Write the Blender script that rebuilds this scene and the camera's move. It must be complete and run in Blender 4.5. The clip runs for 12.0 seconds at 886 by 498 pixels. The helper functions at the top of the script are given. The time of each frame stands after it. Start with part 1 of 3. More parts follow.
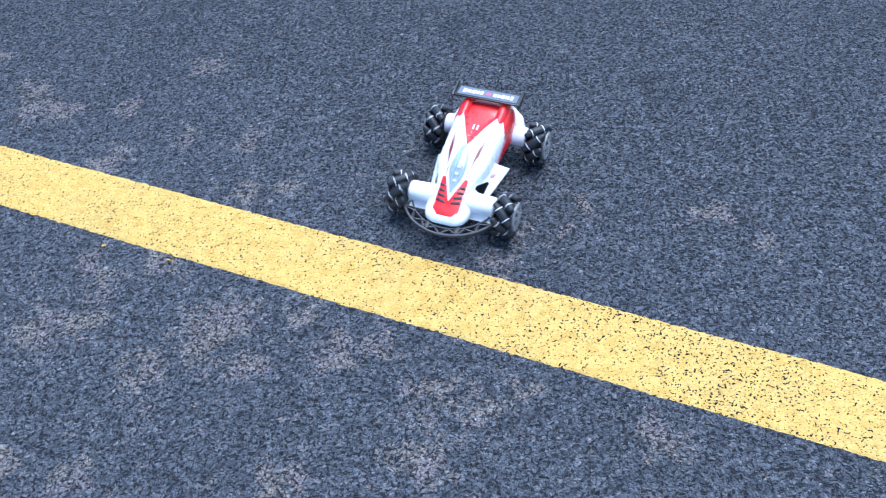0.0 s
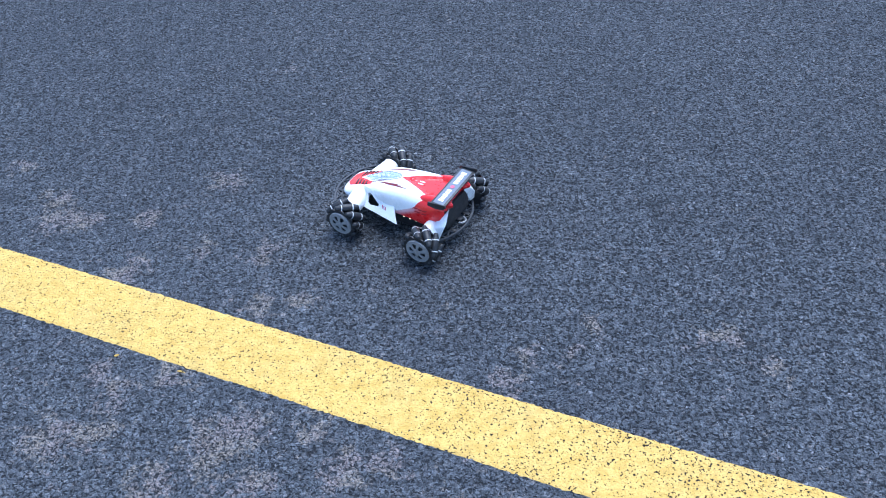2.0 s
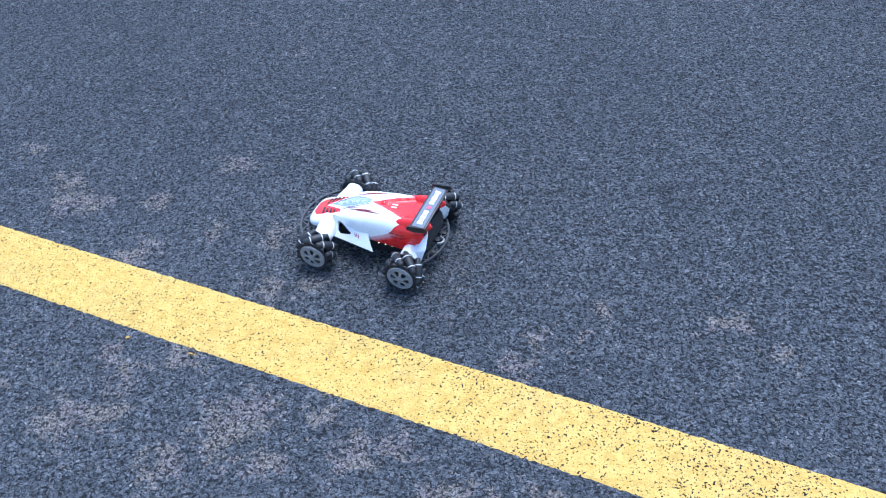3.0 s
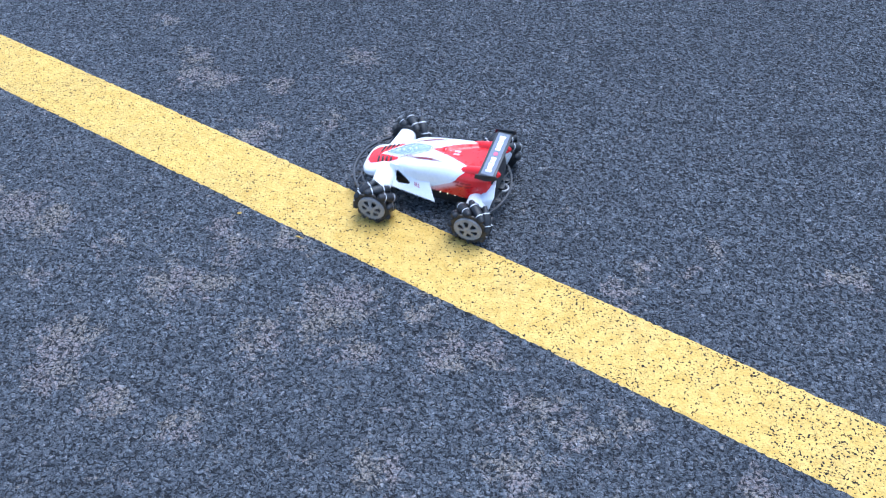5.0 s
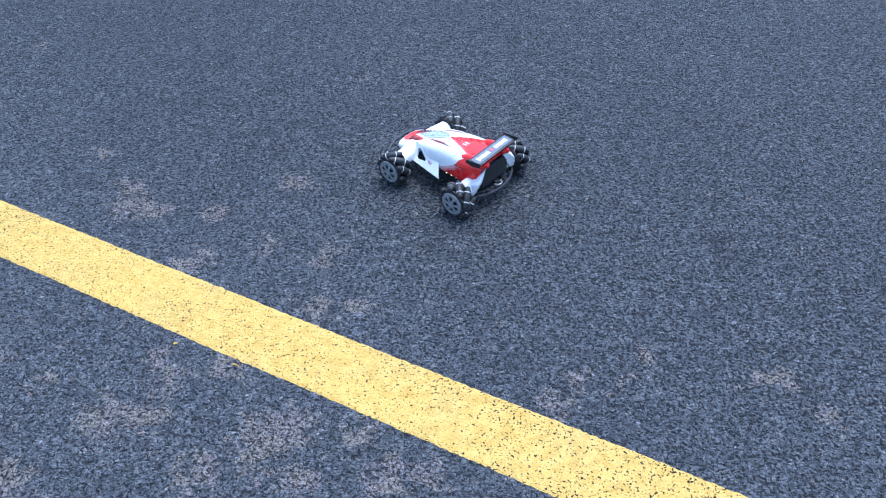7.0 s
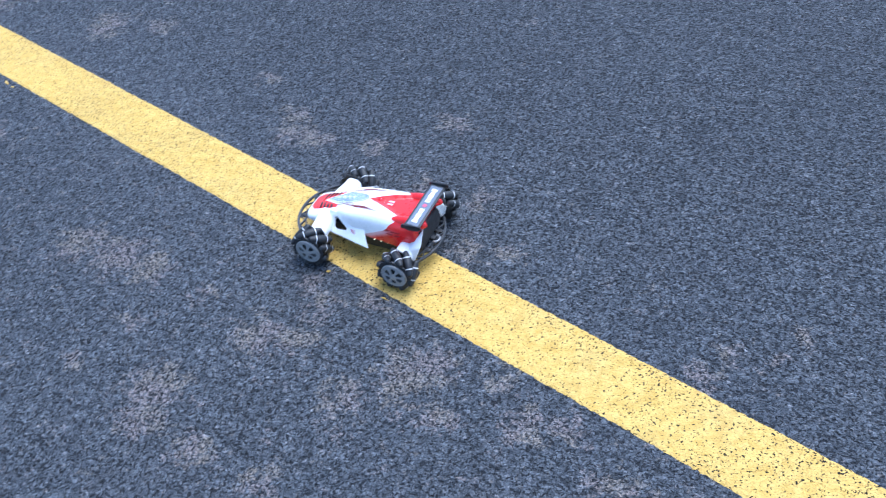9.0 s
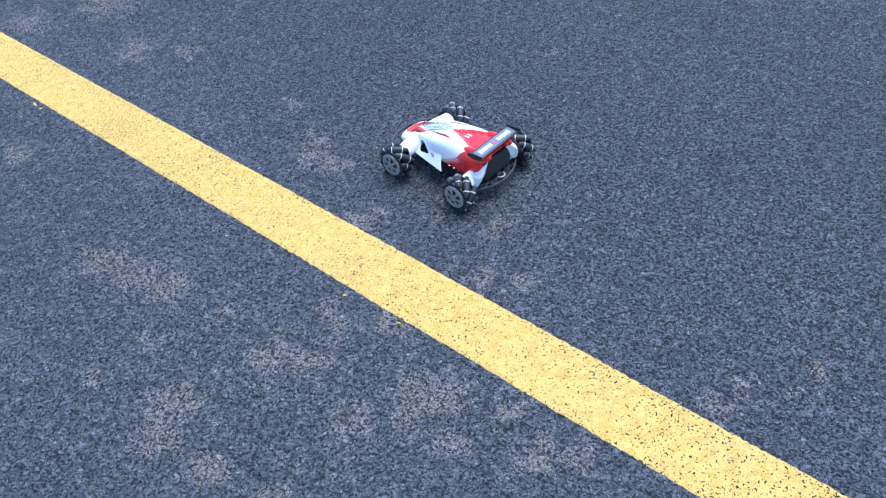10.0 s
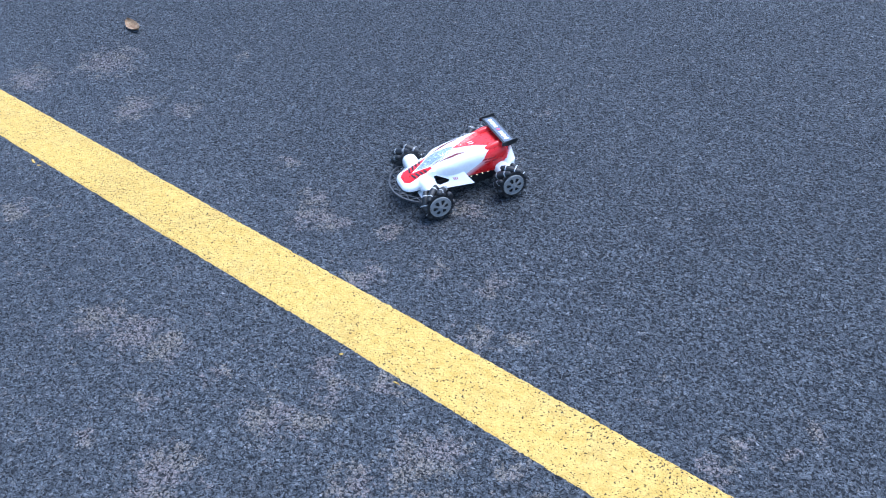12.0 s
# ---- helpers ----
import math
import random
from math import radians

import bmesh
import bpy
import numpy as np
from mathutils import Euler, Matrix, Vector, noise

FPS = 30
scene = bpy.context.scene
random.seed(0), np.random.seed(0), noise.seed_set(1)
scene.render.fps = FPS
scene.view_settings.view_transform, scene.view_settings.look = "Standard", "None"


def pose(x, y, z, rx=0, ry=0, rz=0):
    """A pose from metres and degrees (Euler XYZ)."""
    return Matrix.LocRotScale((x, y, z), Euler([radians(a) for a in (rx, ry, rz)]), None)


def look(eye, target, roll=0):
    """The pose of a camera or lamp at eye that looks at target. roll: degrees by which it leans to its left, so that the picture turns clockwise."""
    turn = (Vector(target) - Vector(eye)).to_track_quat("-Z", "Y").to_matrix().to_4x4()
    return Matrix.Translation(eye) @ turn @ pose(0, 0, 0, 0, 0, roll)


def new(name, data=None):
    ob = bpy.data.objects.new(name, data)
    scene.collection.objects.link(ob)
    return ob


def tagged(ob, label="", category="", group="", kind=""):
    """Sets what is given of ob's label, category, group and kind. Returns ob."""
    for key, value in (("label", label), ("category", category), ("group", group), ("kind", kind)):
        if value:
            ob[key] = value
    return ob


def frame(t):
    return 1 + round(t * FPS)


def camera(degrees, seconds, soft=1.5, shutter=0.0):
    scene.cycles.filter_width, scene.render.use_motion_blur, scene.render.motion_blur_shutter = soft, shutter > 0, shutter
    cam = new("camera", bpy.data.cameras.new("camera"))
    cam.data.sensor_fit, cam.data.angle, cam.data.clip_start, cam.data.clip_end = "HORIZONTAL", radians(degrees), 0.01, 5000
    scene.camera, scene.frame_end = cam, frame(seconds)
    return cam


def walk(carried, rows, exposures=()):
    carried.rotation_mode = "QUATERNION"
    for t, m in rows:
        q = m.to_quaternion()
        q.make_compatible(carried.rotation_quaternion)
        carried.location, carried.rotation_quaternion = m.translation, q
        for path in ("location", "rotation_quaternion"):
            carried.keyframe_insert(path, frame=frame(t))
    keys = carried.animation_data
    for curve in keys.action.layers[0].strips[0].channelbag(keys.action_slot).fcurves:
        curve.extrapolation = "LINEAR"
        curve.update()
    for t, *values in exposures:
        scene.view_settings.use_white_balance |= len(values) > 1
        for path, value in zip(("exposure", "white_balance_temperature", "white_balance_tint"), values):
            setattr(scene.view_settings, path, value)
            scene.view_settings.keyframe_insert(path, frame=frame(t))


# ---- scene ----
# ---- camera and its way ----
cam = camera(52.28, 12.0, soft=1.0, shutter=0.3)
PATH = [
    (0, (-0.0008, 0.1112, 1.3227), (-0.0970, 1.1423, 0.1031), -6.85),
    (0.2, (-0.0008, 0.1116, 1.3279), (-0.0782, 1.1543, 0.1168), -6.40),
    (0.5, (-0.0020, 0.1079, 1.3324), (-0.0736, 1.1743, 0.1417), -6.42),
    (0.7, (-0.0071, 0.1134, 1.3404), (-0.0819, 1.1954, 0.1642), -5.81),
    (1, (-0.0091, 0.1159, 1.3466), (-0.1013, 1.2257, 0.1978), -5.84),
    (1.2, (-0.0092, 0.1181, 1.3522), (-0.0983, 1.2444, 0.2192), -5.39),
    (1.5, (-0.0093, 0.1169, 1.3543), (-0.0957, 1.2642, 0.2424), -4.86),
    (1.7, (-0.0092, 0.1176, 1.3584), (-0.0941, 1.2722, 0.2539), -4.87),
    (2, (-0.0138, 0.1133, 1.3603), (-0.1082, 1.2780, 0.2674), -5.15),
    (2.2, (-0.0134, 0.1130, 1.3616), (-0.1191, 1.2756, 0.2675), -5.45),
    (2.5, (-0.0167, 0.1086, 1.3593), (-0.1353, 1.2623, 0.2570), -6.27),
    (2.8, (-0.0175, 0.1111, 1.3592), (-0.1200, 1.2660, 0.2566), -5.38),
    (3, (-0.0226, 0.1098, 1.3598), (-0.1282, 1.2575, 0.2500), -5.13),
    (3.2, (-0.0292, 0.1070, 1.3586), (-0.1440, 1.2468, 0.2416), -5.04),
    (3.5, (-0.0413, 0.1044, 1.3502), (-0.1817, 1.2172, 0.2092), -5.06),
    (3.7, (-0.0453, 0.0999, 1.3457), (-0.2147, 1.1946, 0.1912), -5.43),
    (5.3, (-0.0671, 0.0913, 1.3297), (-0.3264, 1.1253, 0.1366), -3.77),
    (5.5, (-0.0612, 0.0943, 1.3349), (-0.3173, 1.1467, 0.1572), -3.98),
    (5.8, (-0.0549, 0.0945, 1.3424), (-0.3025, 1.1702, 0.1842), -4.08),
    (6, (-0.0534, 0.0949, 1.3447), (-0.2933, 1.1885, 0.2017), -4.02),
    (6.2, (-0.0479, 0.0951, 1.3508), (-0.2830, 1.2128, 0.2304), -4.04),
    (6.5, (-0.0360, 0.0954, 1.3548), (-0.2480, 1.2470, 0.2645), -3.52),
    (6.7, (-0.0259, 0.0969, 1.3625), (-0.2093, 1.2761, 0.2967), -3.13),
    (8.3, (-0.0496, 0.1070, 1.3781), (-0.3455, 1.2409, 0.2887), -4.83),
    (8.5, (-0.0609, 0.1099, 1.3773), (-0.3839, 1.2236, 0.2749), -4.92),
    (8.7, (-0.0726, 0.1084, 1.3743), (-0.4268, 1.2055, 0.2646), -5.15),
    (9, (-0.0861, 0.1017, 1.3713), (-0.4814, 1.1681, 0.2459), -5.24),
    (9.2, (-0.0924, 0.1005, 1.3697), (-0.5211, 1.1456, 0.2364), -5.61),
    (9.5, (-0.0888, 0.0978, 1.3747), (-0.5419, 1.1476, 0.2555), -5.89),
    (9.7, (-0.0860, 0.0944, 1.3765), (-0.5317, 1.1562, 0.2656), -5.66),
    (10, (-0.0775, 0.0925, 1.3815), (-0.5112, 1.1810, 0.2919), -5.11),
    (10.2, (-0.0735, 0.0900, 1.3860), (-0.4993, 1.2018, 0.3171), -4.87),
    (10.5, (-0.0718, 0.0863, 1.3874), (-0.4954, 1.2153, 0.3358), -4.92),
    (10.7, (-0.0774, 0.0867, 1.3901), (-0.5039, 1.2153, 0.3392), -4.65),
    (11, (-0.0888, 0.0832, 1.3910), (-0.5202, 1.2130, 0.3433), -4.16),
    (11.2, (-0.0880, 0.0864, 1.3926), (-0.5246, 1.2180, 0.3491), -4.09),
    (11.5, (-0.0894, 0.0880, 1.3966), (-0.5197, 1.2324, 0.3645), -3.81),
    (11.7, (-0.0896, 0.0896, 1.3992), (-0.5215, 1.2384, 0.3727), -4.01),
    (12, (-0.0890, 0.0916, 1.3981), (-0.5230, 1.2449, 0.3776), -4.19),
]
walk(cam, [(t, look(eye, target, roll)) for t, eye, target, roll in PATH],
     exposures=[(0.0, 1.32, 5230.0, 10.0), (12.0, 1.32, 5230.0, 10.0)])

# ---- light: a bright overcast sky ----
world = bpy.data.worlds.new("overcast_sky")
scene.world = world
world.use_nodes = True
sky = world.node_tree.nodes.new("ShaderNodeTexSky")
sky.sky_type, sky.sun_disc = "NISHITA", False
sky.sun_elevation, sky.sun_rotation = radians(58), radians(20)
sky.air_density, sky.dust_density = 1.0, 1.5
background = world.node_tree.nodes["Background"]
background.inputs["Strength"].default_value = 0.125
world.node_tree.links.new(sky.outputs[0], background.inputs["Color"])
sun = new("sun", bpy.data.lights.new("sun", "SUN"))
sun.data.energy, sun.data.angle, sun.data.color = 1.8, radians(40), (1.0, 0.985, 0.96)
sun.matrix_world = look((1.2, 1.5, 6.0), (0, 0, 0))

# ---- materials ----
LINE_TURN, LINE_TOP, LINE_WIDTH = -21.964, 1.0677, 0.15


class Nodes:
    """A short way to write a node material."""

    def __init__(self, name):
        self.mat = bpy.data.materials.new(name)
        self.mat.use_nodes = True
        self.tree = self.mat.node_tree
        self.bsdf = self.tree.nodes["Principled BSDF"]

    def add(self, kind, settings=None, **inputs):
        node = self.tree.nodes.new("ShaderNode" + kind)
        settings = settings or {}
        if "operation" in settings:
            node.operation = settings["operation"]
        if "interpolation_type" in settings:
            node.interpolation_type = settings["interpolation_type"]
        if "feature" in settings:
            node.voronoi_dimensions, node.feature = settings["voronoi_dimensions"], settings["feature"]
        for key, value in inputs.items():
            self.put(node.inputs[key.replace("_", " ")], value)
        return node

    def put(self, socket, value):
        if isinstance(value, bpy.types.NodeSocket):
            self.tree.links.new(value, socket)
        else:
            socket.default_value = value

    def math(self, op, a, b=0.0, c=0.0, clamp=False):
        node = self.tree.nodes.new("ShaderNodeMath")
        node.operation, node.use_clamp = op, clamp
        for socket, value in zip(node.inputs, (a, b, c)):
            self.put(socket, value)
        return node.outputs[0]

    def span(self, value, lo, hi, a=0.0, b=1.0, smooth=True):
        node = self.add("MapRange", {"interpolation_type": "SMOOTHSTEP" if smooth else "LINEAR"})
        for key, v in (("Value", value), ("From Min", lo), ("From Max", hi), ("To Min", a), ("To Max", b)):
            self.put(node.inputs[key], v)
        return node.outputs[0]

    def mix(self, factor, a, b):
        node = self.tree.nodes.new("ShaderNodeMix")
        node.data_type = "RGBA"
        for i, v in ((0, factor), (6, a), (7, b)):
            self.put(node.inputs[i], v if isinstance(v, (bpy.types.NodeSocket, float, int)) else (*v[:3], 1.0))
        return node.outputs[2]

    def noise(self, vector, scale, detail=2.0, rough=0.5):
        return self.add("TexNoise", None, Vector=vector, Scale=scale, Detail=detail, Roughness=rough).outputs["Fac"]

    def finish(self, color, rough, bump=None, strength=0.5, distance=0.001, **more):
        b = self.bsdf
        self.put(b.inputs["Base Color"], color if isinstance(color, bpy.types.NodeSocket) else (*color[:3], 1.0))
        self.put(b.inputs["Roughness"], rough)
        for key, v in more.items():
            self.put(b.inputs[key.replace("_", " ")], v)
        if bump is not None:
            node = self.add("Bump", None, Strength=strength, Distance=distance, Height=bump)
            self.tree.links.new(node.outputs[0], b.inputs["Normal"])
        return self.mat


# dust patches trodden into the asphalt: place and reach in metres
DUST_NEAR = [(-1.84, 1.54, .05), (-1.38, 1.24, .06), (-1.26, 1.22, .07), (-1.20, .93, .03), (-1.18, 1.20, .06), (-1.14, 1.05, .03),
             (-1.02, 1.17, .025), (-1.00, .91, .07), (-.99, .85, .05), (-.87, 1.08, .06), (-.86, .81, .045), (-.81, 1.24, .035),
             (-.78, 1.09, .05), (-.76, 1.18, .035), (-.71, .78, .035), (-.66, 1.23, .045), (-.64, .99, .05), (-.61, .90, .025),
             (-.54, 1.03, .05), (-.53, 1.07, .06), (-.49, 1.10, .05), (-.46, .99, .04), (-.36, .76, .045), (-.36, 1.08, .035),
             (-.30, 1.00, .04), (-.22, 1.01, .04), (-.14, .80, .055), (-.13, .92, .04), (-.04, .88, .04), (.03, .91, .03), (.24, .82, .045)]
DUST_FAR = [(-2.29, 2.18, .09), (-2.09, 2.34, .12), (-1.83, 2.10, .08), (-1.66, 2.47, .03), (-1.66, 2.12, .06), (-1.22, 1.93, .035),
            (-1.08, 1.79, .055), (-1.06, 1.73, .06), (-.99, 1.71, .045), (-.84, 1.53, .055), (-.83, 1.70, .035), (-.68, 1.59, .04),
            (-.67, 1.83, .05), (-.59, 2.35, .028), (-.53, 1.57, .045), (-.51, 1.41, .05), (-.43, 1.42, .035), (-.12, 1.38, .025),
            (0.0, 1.18, .04), (.04, 1.26, .035), (.13, 1.26, .025), (.17, 1.33, .025), (.39, 1.28, .04), (.44, 1.28, .04), (.50, 1.21, .035)]


def asphalt_nodes(name):
    """Rolled asphalt: dark stones in bitumen, with dust in its hollows. Gives the nodes, the colour, the height and the dust."""
    n = Nodes(name)
    p = n.add("TexCoord").outputs["Object"]
    warp = n.add("TexNoise", None, Vector=p, Scale=90.0, Detail=1.0).outputs["Color"]
    shift = n.add("VectorMath", {"operation": "MULTIPLY_ADD"})
    n.put(shift.inputs[0], warp)
    shift.inputs[1].default_value, shift.inputs[2].default_value = (.011, .011, .011), (0, 0, 0)
    q = n.add("VectorMath", {"operation": "ADD"})
    n.put(q.inputs[0], p)
    n.put(q.inputs[1], shift.outputs[0])
    q = q.outputs[0]
    stones = n.add("TexVoronoi", {"voronoi_dimensions": "2D", "feature": "F1"}, Vector=q, Scale=190.0, Randomness=1.0)
    small = n.add("TexVoronoi", {"voronoi_dimensions": "2D", "feature": "F1"}, Vector=q, Scale=340.0, Randomness=1.0)
    joint = n.add("TexVoronoi", {"voronoi_dimensions": "2D", "feature": "DISTANCE_TO_EDGE"}, Vector=q, Scale=112.0, Randomness=1.0).outputs["Distance"]
    tone = n.add("SeparateColor", None, Color=stones.outputs["Color"])
    fine = n.noise(p, 520.0, 3.0, 0.7)
    patch = n.noise(p, 9.0, 4.0, 0.6)
    broad = n.noise(p, 1.3, 3.0, 0.5)
    rough = n.noise(p, 210.0, 3.0, 0.7)
    crack = n.noise(q, 142.0, 2.0, 0.55)
    height = n.math("SUBTRACT", 0.6, stones.outputs["Distance"])
    height = n.math("MULTIPLY_ADD", n.math("SUBTRACT", 1.0, small.outputs["Distance"]), 0.30, height)
    height = n.math("MULTIPLY_ADD", tone.outputs["Green"], 0.55, height)
    height = n.math("MULTIPLY_ADD", rough, 1.1, height)
    height = n.math("MULTIPLY_ADD", n.span(crack, 0.38, 0.52), 0.9, height)
    # stones from near black to grey, with a few pale ones
    grey = n.math("MULTIPLY_ADD", tone.outputs["Red"], 0.45, n.span(rough, 0.34, 0.70, 0.05, 0.55, smooth=False))
    color = n.mix(grey, (.024, .027, .033), (.252, .271, .296))
    color = n.mix(n.span(tone.outputs["Blue"], 0.978, 0.992), color, (.33, .33, .34))
    color = n.mix(n.span(fine, 0.40, 0.75, 0.0, 0.25), color, (.135, .145, .160))
    clump = n.noise(p, 60.0, 3.0, 0.6)
    color = n.mix(n.span(clump, 0.38, 0.58, 0.52, 0.0), color, (.018, .022, .028))
    gather = n.noise(p, 26.0, 3.0, 0.65)
    color = n.mix(n.span(gather, 0.38, 0.54, 0.20, 0.0), color, (.022, .026, .033))
    color = n.mix(n.span(broad, 0.35, 0.7, 0.0, 0.25), color, (.050, .057, .070))
    cloud = n.noise(p, 4.5, 4.0, 0.65)
    color = n.mix(n.span(cloud, 0.40, 0.30, 0.0, 0.40), color, (.024, .028, .036))
    color = n.mix(n.span(cloud, 0.52, 0.70, 0.0, 0.20), color, (.150, .152, .160))
    near = n.add("VectorMath", {"operation": "DOT_PRODUCT"})
    n.put(near.inputs[0], p)
    near.inputs[1].default_value = (-math.sin(radians(LINE_TURN)), math.cos(radians(LINE_TURN)), 0)
    across = near.outputs["Value"]
    # the colour darkens gradually with distance beyond the line
    color = n.mix(n.span(n.math("MULTIPLY_ADD", patch, 0.5, across), LINE_TOP + 0.2, LINE_TOP + 1.3, 0.0, 0.16), color, (.022, .026, .034))
    # dust patches, ragged, thicker on the trodden side
    ragged = n.add("TexNoise", None, Vector=p, Scale=22.0, Detail=4.0, Roughness=0.65).outputs["Color"]
    wob = n.add("VectorMath", {"operation": "MULTIPLY_ADD"})
    n.put(wob.inputs[0], ragged)
    wob.inputs[1].default_value, wob.inputs[2].default_value = (.16, .16, 0), (-.08, -.08, 0)
    r = n.add("VectorMath", {"operation": "ADD"})
    n.put(r.inputs[0], p)
    n.put(r.inputs[1], wob.outputs[0])
    spread = None
    for x, y, reach in DUST_NEAR + DUST_FAR:
        d = n.add("VectorMath", {"operation": "DISTANCE"})
        n.put(d.inputs[0], r.outputs[0])
        d.inputs[1].default_value = (x, y, 0)
        one = n.span(d.outputs["Value"], 0.0, reach * 1.35, 1.0, 0.0, smooth=False)
        spread = one if spread is None else n.math("MAXIMUM", spread, one)
    trodden = n.span(across, LINE_TOP - 0.3, LINE_TOP + 0.3, 0.225, 0.185)
    level = n.math("MULTIPLY_ADD", spread, 0.50, trodden)
    level = n.math("MULTIPLY_ADD", n.noise(p, 26.0, 4.0, 0.7), 1.25, level)
    level = n.math("MULTIPLY_ADD", n.noise(p, 80.0, 3.0, 0.7), 0.95, level)
    dust = n.span(level, 1.40, 1.68)
    grain = n.span(n.noise(p, 200.0, 2.0, 0.6), 0.38, 0.55, 0.15, 1.0)
    dust = n.math("MULTIPLY", dust, grain, clamp=True)
    tint = n.mix(n.span(n.noise(p, 14.0, 1.0), 0.42, 0.58), (.420, .330, .295), (.430, .350, .265))
    color = n.mix(n.math("MULTIPLY", dust, 0.55), color, tint)
    # open pores between the stones stay dark
    seams = n.math("MULTIPLY", n.span(joint, 0.05, 0.19, 0.72, 0.0), n.span(n.noise(p, 120.0, 2.0, 0.6), 0.44, 0.54))
    pores = n.math("MAXIMUM", n.span(crack, 0.398, 0.454, 0.92, 0.0), seams)
    open_far = n.span(across, LINE_TOP - 0.2, LINE_TOP + 0.5, 0.0, 0.050)
    pores = n.math("MAXIMUM", pores, n.span(n.math("SUBTRACT", crack, open_far), 0.388, 0.440, 0.95, 0.0))
    color = n.mix(pores, color, (.008, .009, .012))
    return n, color, height, p, fine


def asphalt_material():
    n, color, height, p, fine = asphalt_nodes("asphalt")
    return n.finish(color, n.span(fine, 0.3, 0.7, 0.62, 0.9), height, 1.0, 0.0048, Specular_IOR_Level=0.45)


def paint_material():
    """Yellow road paint that has not closed over every hollow of the asphalt."""
    n, under, height, p, fine = asphalt_nodes("yellow_road_paint")
    pits = n.noise(p, 225.0, 1.0, 0.5)
    holes = n.noise(p, 120.0, 2.0, 0.6)
    along = n.add("SeparateXYZ", None, Vector=p).outputs["X"]
    worn = n.math("ADD", n.span(n.noise(p, 4.0, 3.0, 0.6), 0.35, 0.68, -0.02, 0.025), n.span(along, -0.9, 0.5, -0.010, 0.015))
    bare = n.span(n.math("ADD", pits, worn), 0.636, 0.662)
    bare = n.math("MAXIMUM", bare, n.span(n.math("ADD", holes, worn), 0.690, 0.710))
    speck = n.span(n.math("ADD", n.noise(p, 330.0, 2.0, 0.6), worn), 0.575, 0.64, 0.0, 0.42)
    tone = n.mix(n.span(n.noise(p, 40.0, 4.0, 0.7), 0.3, 0.7), (.530, .325, .055), (.650, .430, .105))
    tone = n.mix(n.span(n.noise(p, 210.0, 3.0, 0.7), 0.5, 0.75, 0.0, 0.35), tone, (.44, .285, .05))
    tone = n.mix(speck, tone, (.20, .135, .035))
    dirt = n.span(n.noise(p, 7.0, 4.0, 0.6), 0.45, 0.8, 0.0, 0.22)
    tone = n.mix(dirt, tone, (.36, .28, .12))
    color = n.mix(bare, tone, n.mix(0.9, under, (.014, .011, .006)))
    level = n.math("MULTIPLY_ADD", bare, -0.15, n.math("MULTIPLY", height, 0.40))
    return n.finish(color, n.span(fine, 0.3, 0.7, 0.5, 0.75), level, 0.9, 0.0022, Specular_IOR_Level=n.span(bare, 0.0, 1.0, 0.4, 0.1))


def plastic(name, color, rough=0.3, worn=0.06, scale=60.0, **more):
    """Moulded plastic with faint scuffs and dust."""
    n = Nodes(name)
    p = n.add("TexCoord").outputs["Object"]
    scuff = n.noise(p, scale, 4.0, 0.65)
    fine = n.noise(p, scale * 14, 2.0, 0.6)
    dusty = tuple(c * (1 - worn * 3) + 0.10 * worn * 3 for c in color)
    tone = n.mix(n.span(scuff, 0.42, 0.75, 0.0, 0.8), color, dusty)
    gloss = n.span(scuff, 0.3, 0.75, rough * 0.8, min(1.0, rough * 1.5))
    return n.finish(tone, gloss, fine, 0.12, 0.0004, **more)


def cowl_material():
    """Red plastic whose flanks are sprayed from white to red."""
    n = Nodes("sprayed_red_cowl")
    p = n.add("TexCoord").outputs["Object"]
    along = n.add("SeparateXYZ", None, Vector=p)
    slant = n.math("MULTIPLY_ADD", along.outputs["Z"], 1.8, along.outputs["X"])
    speck = n.noise(p, 900.0, 2.0, 0.6)
    fade = n.span(n.math("MULTIPLY_ADD", speck, 0.006, slant), 0.082, 0.116, 0.0, 0.60)
    fade = n.math("MULTIPLY", fade, n.span(along.outputs["Z"], 0.080, 0.100, 1.0, 0.0))
    tone = n.mix(fade, (.70, .014, .016), (.88, .86, .85))
    return n.finish(tone, n.span(n.noise(p, 60.0, 4.0, 0.65), 0.3, 0.75, 0.24, 0.42), speck, 0.10, 0.0004, Coat_Weight=0.15)


def rubber_material():
    n = Nodes("roller_rubber")
    p = n.add("TexCoord").outputs["Object"]
    dust = n.noise(p, 140.0, 4.0, 0.7)
    tone = n.mix(n.span(dust, 0.45, 0.78, 0.0, 0.35), (.011, .012, .014), (.055, .054, .056))
    return n.finish(tone, 0.50, n.noise(p, 900.0, 2.0), 0.3, 0.0004)


def glow_material(name, color, strength):
    n = Nodes(name)
    n.bsdf.inputs["Emission Color"].default_value = (*color, 1)
    n.bsdf.inputs["Emission Strength"].default_value = strength
    return n.finish(color, 0.25)


def leaf_material():
    n = Nodes("dry_leaf")
    p = n.add("TexCoord").outputs["Object"]
    blotch = n.noise(p, 70.0, 4.0, 0.65)
    tone = n.mix(n.span(blotch, 0.35, 0.7), (.20, .105, .045), (.36, .25, .14))
    return n.finish(tone, 0.6, n.noise(p, 260.0, 3.0), 0.4, 0.001)


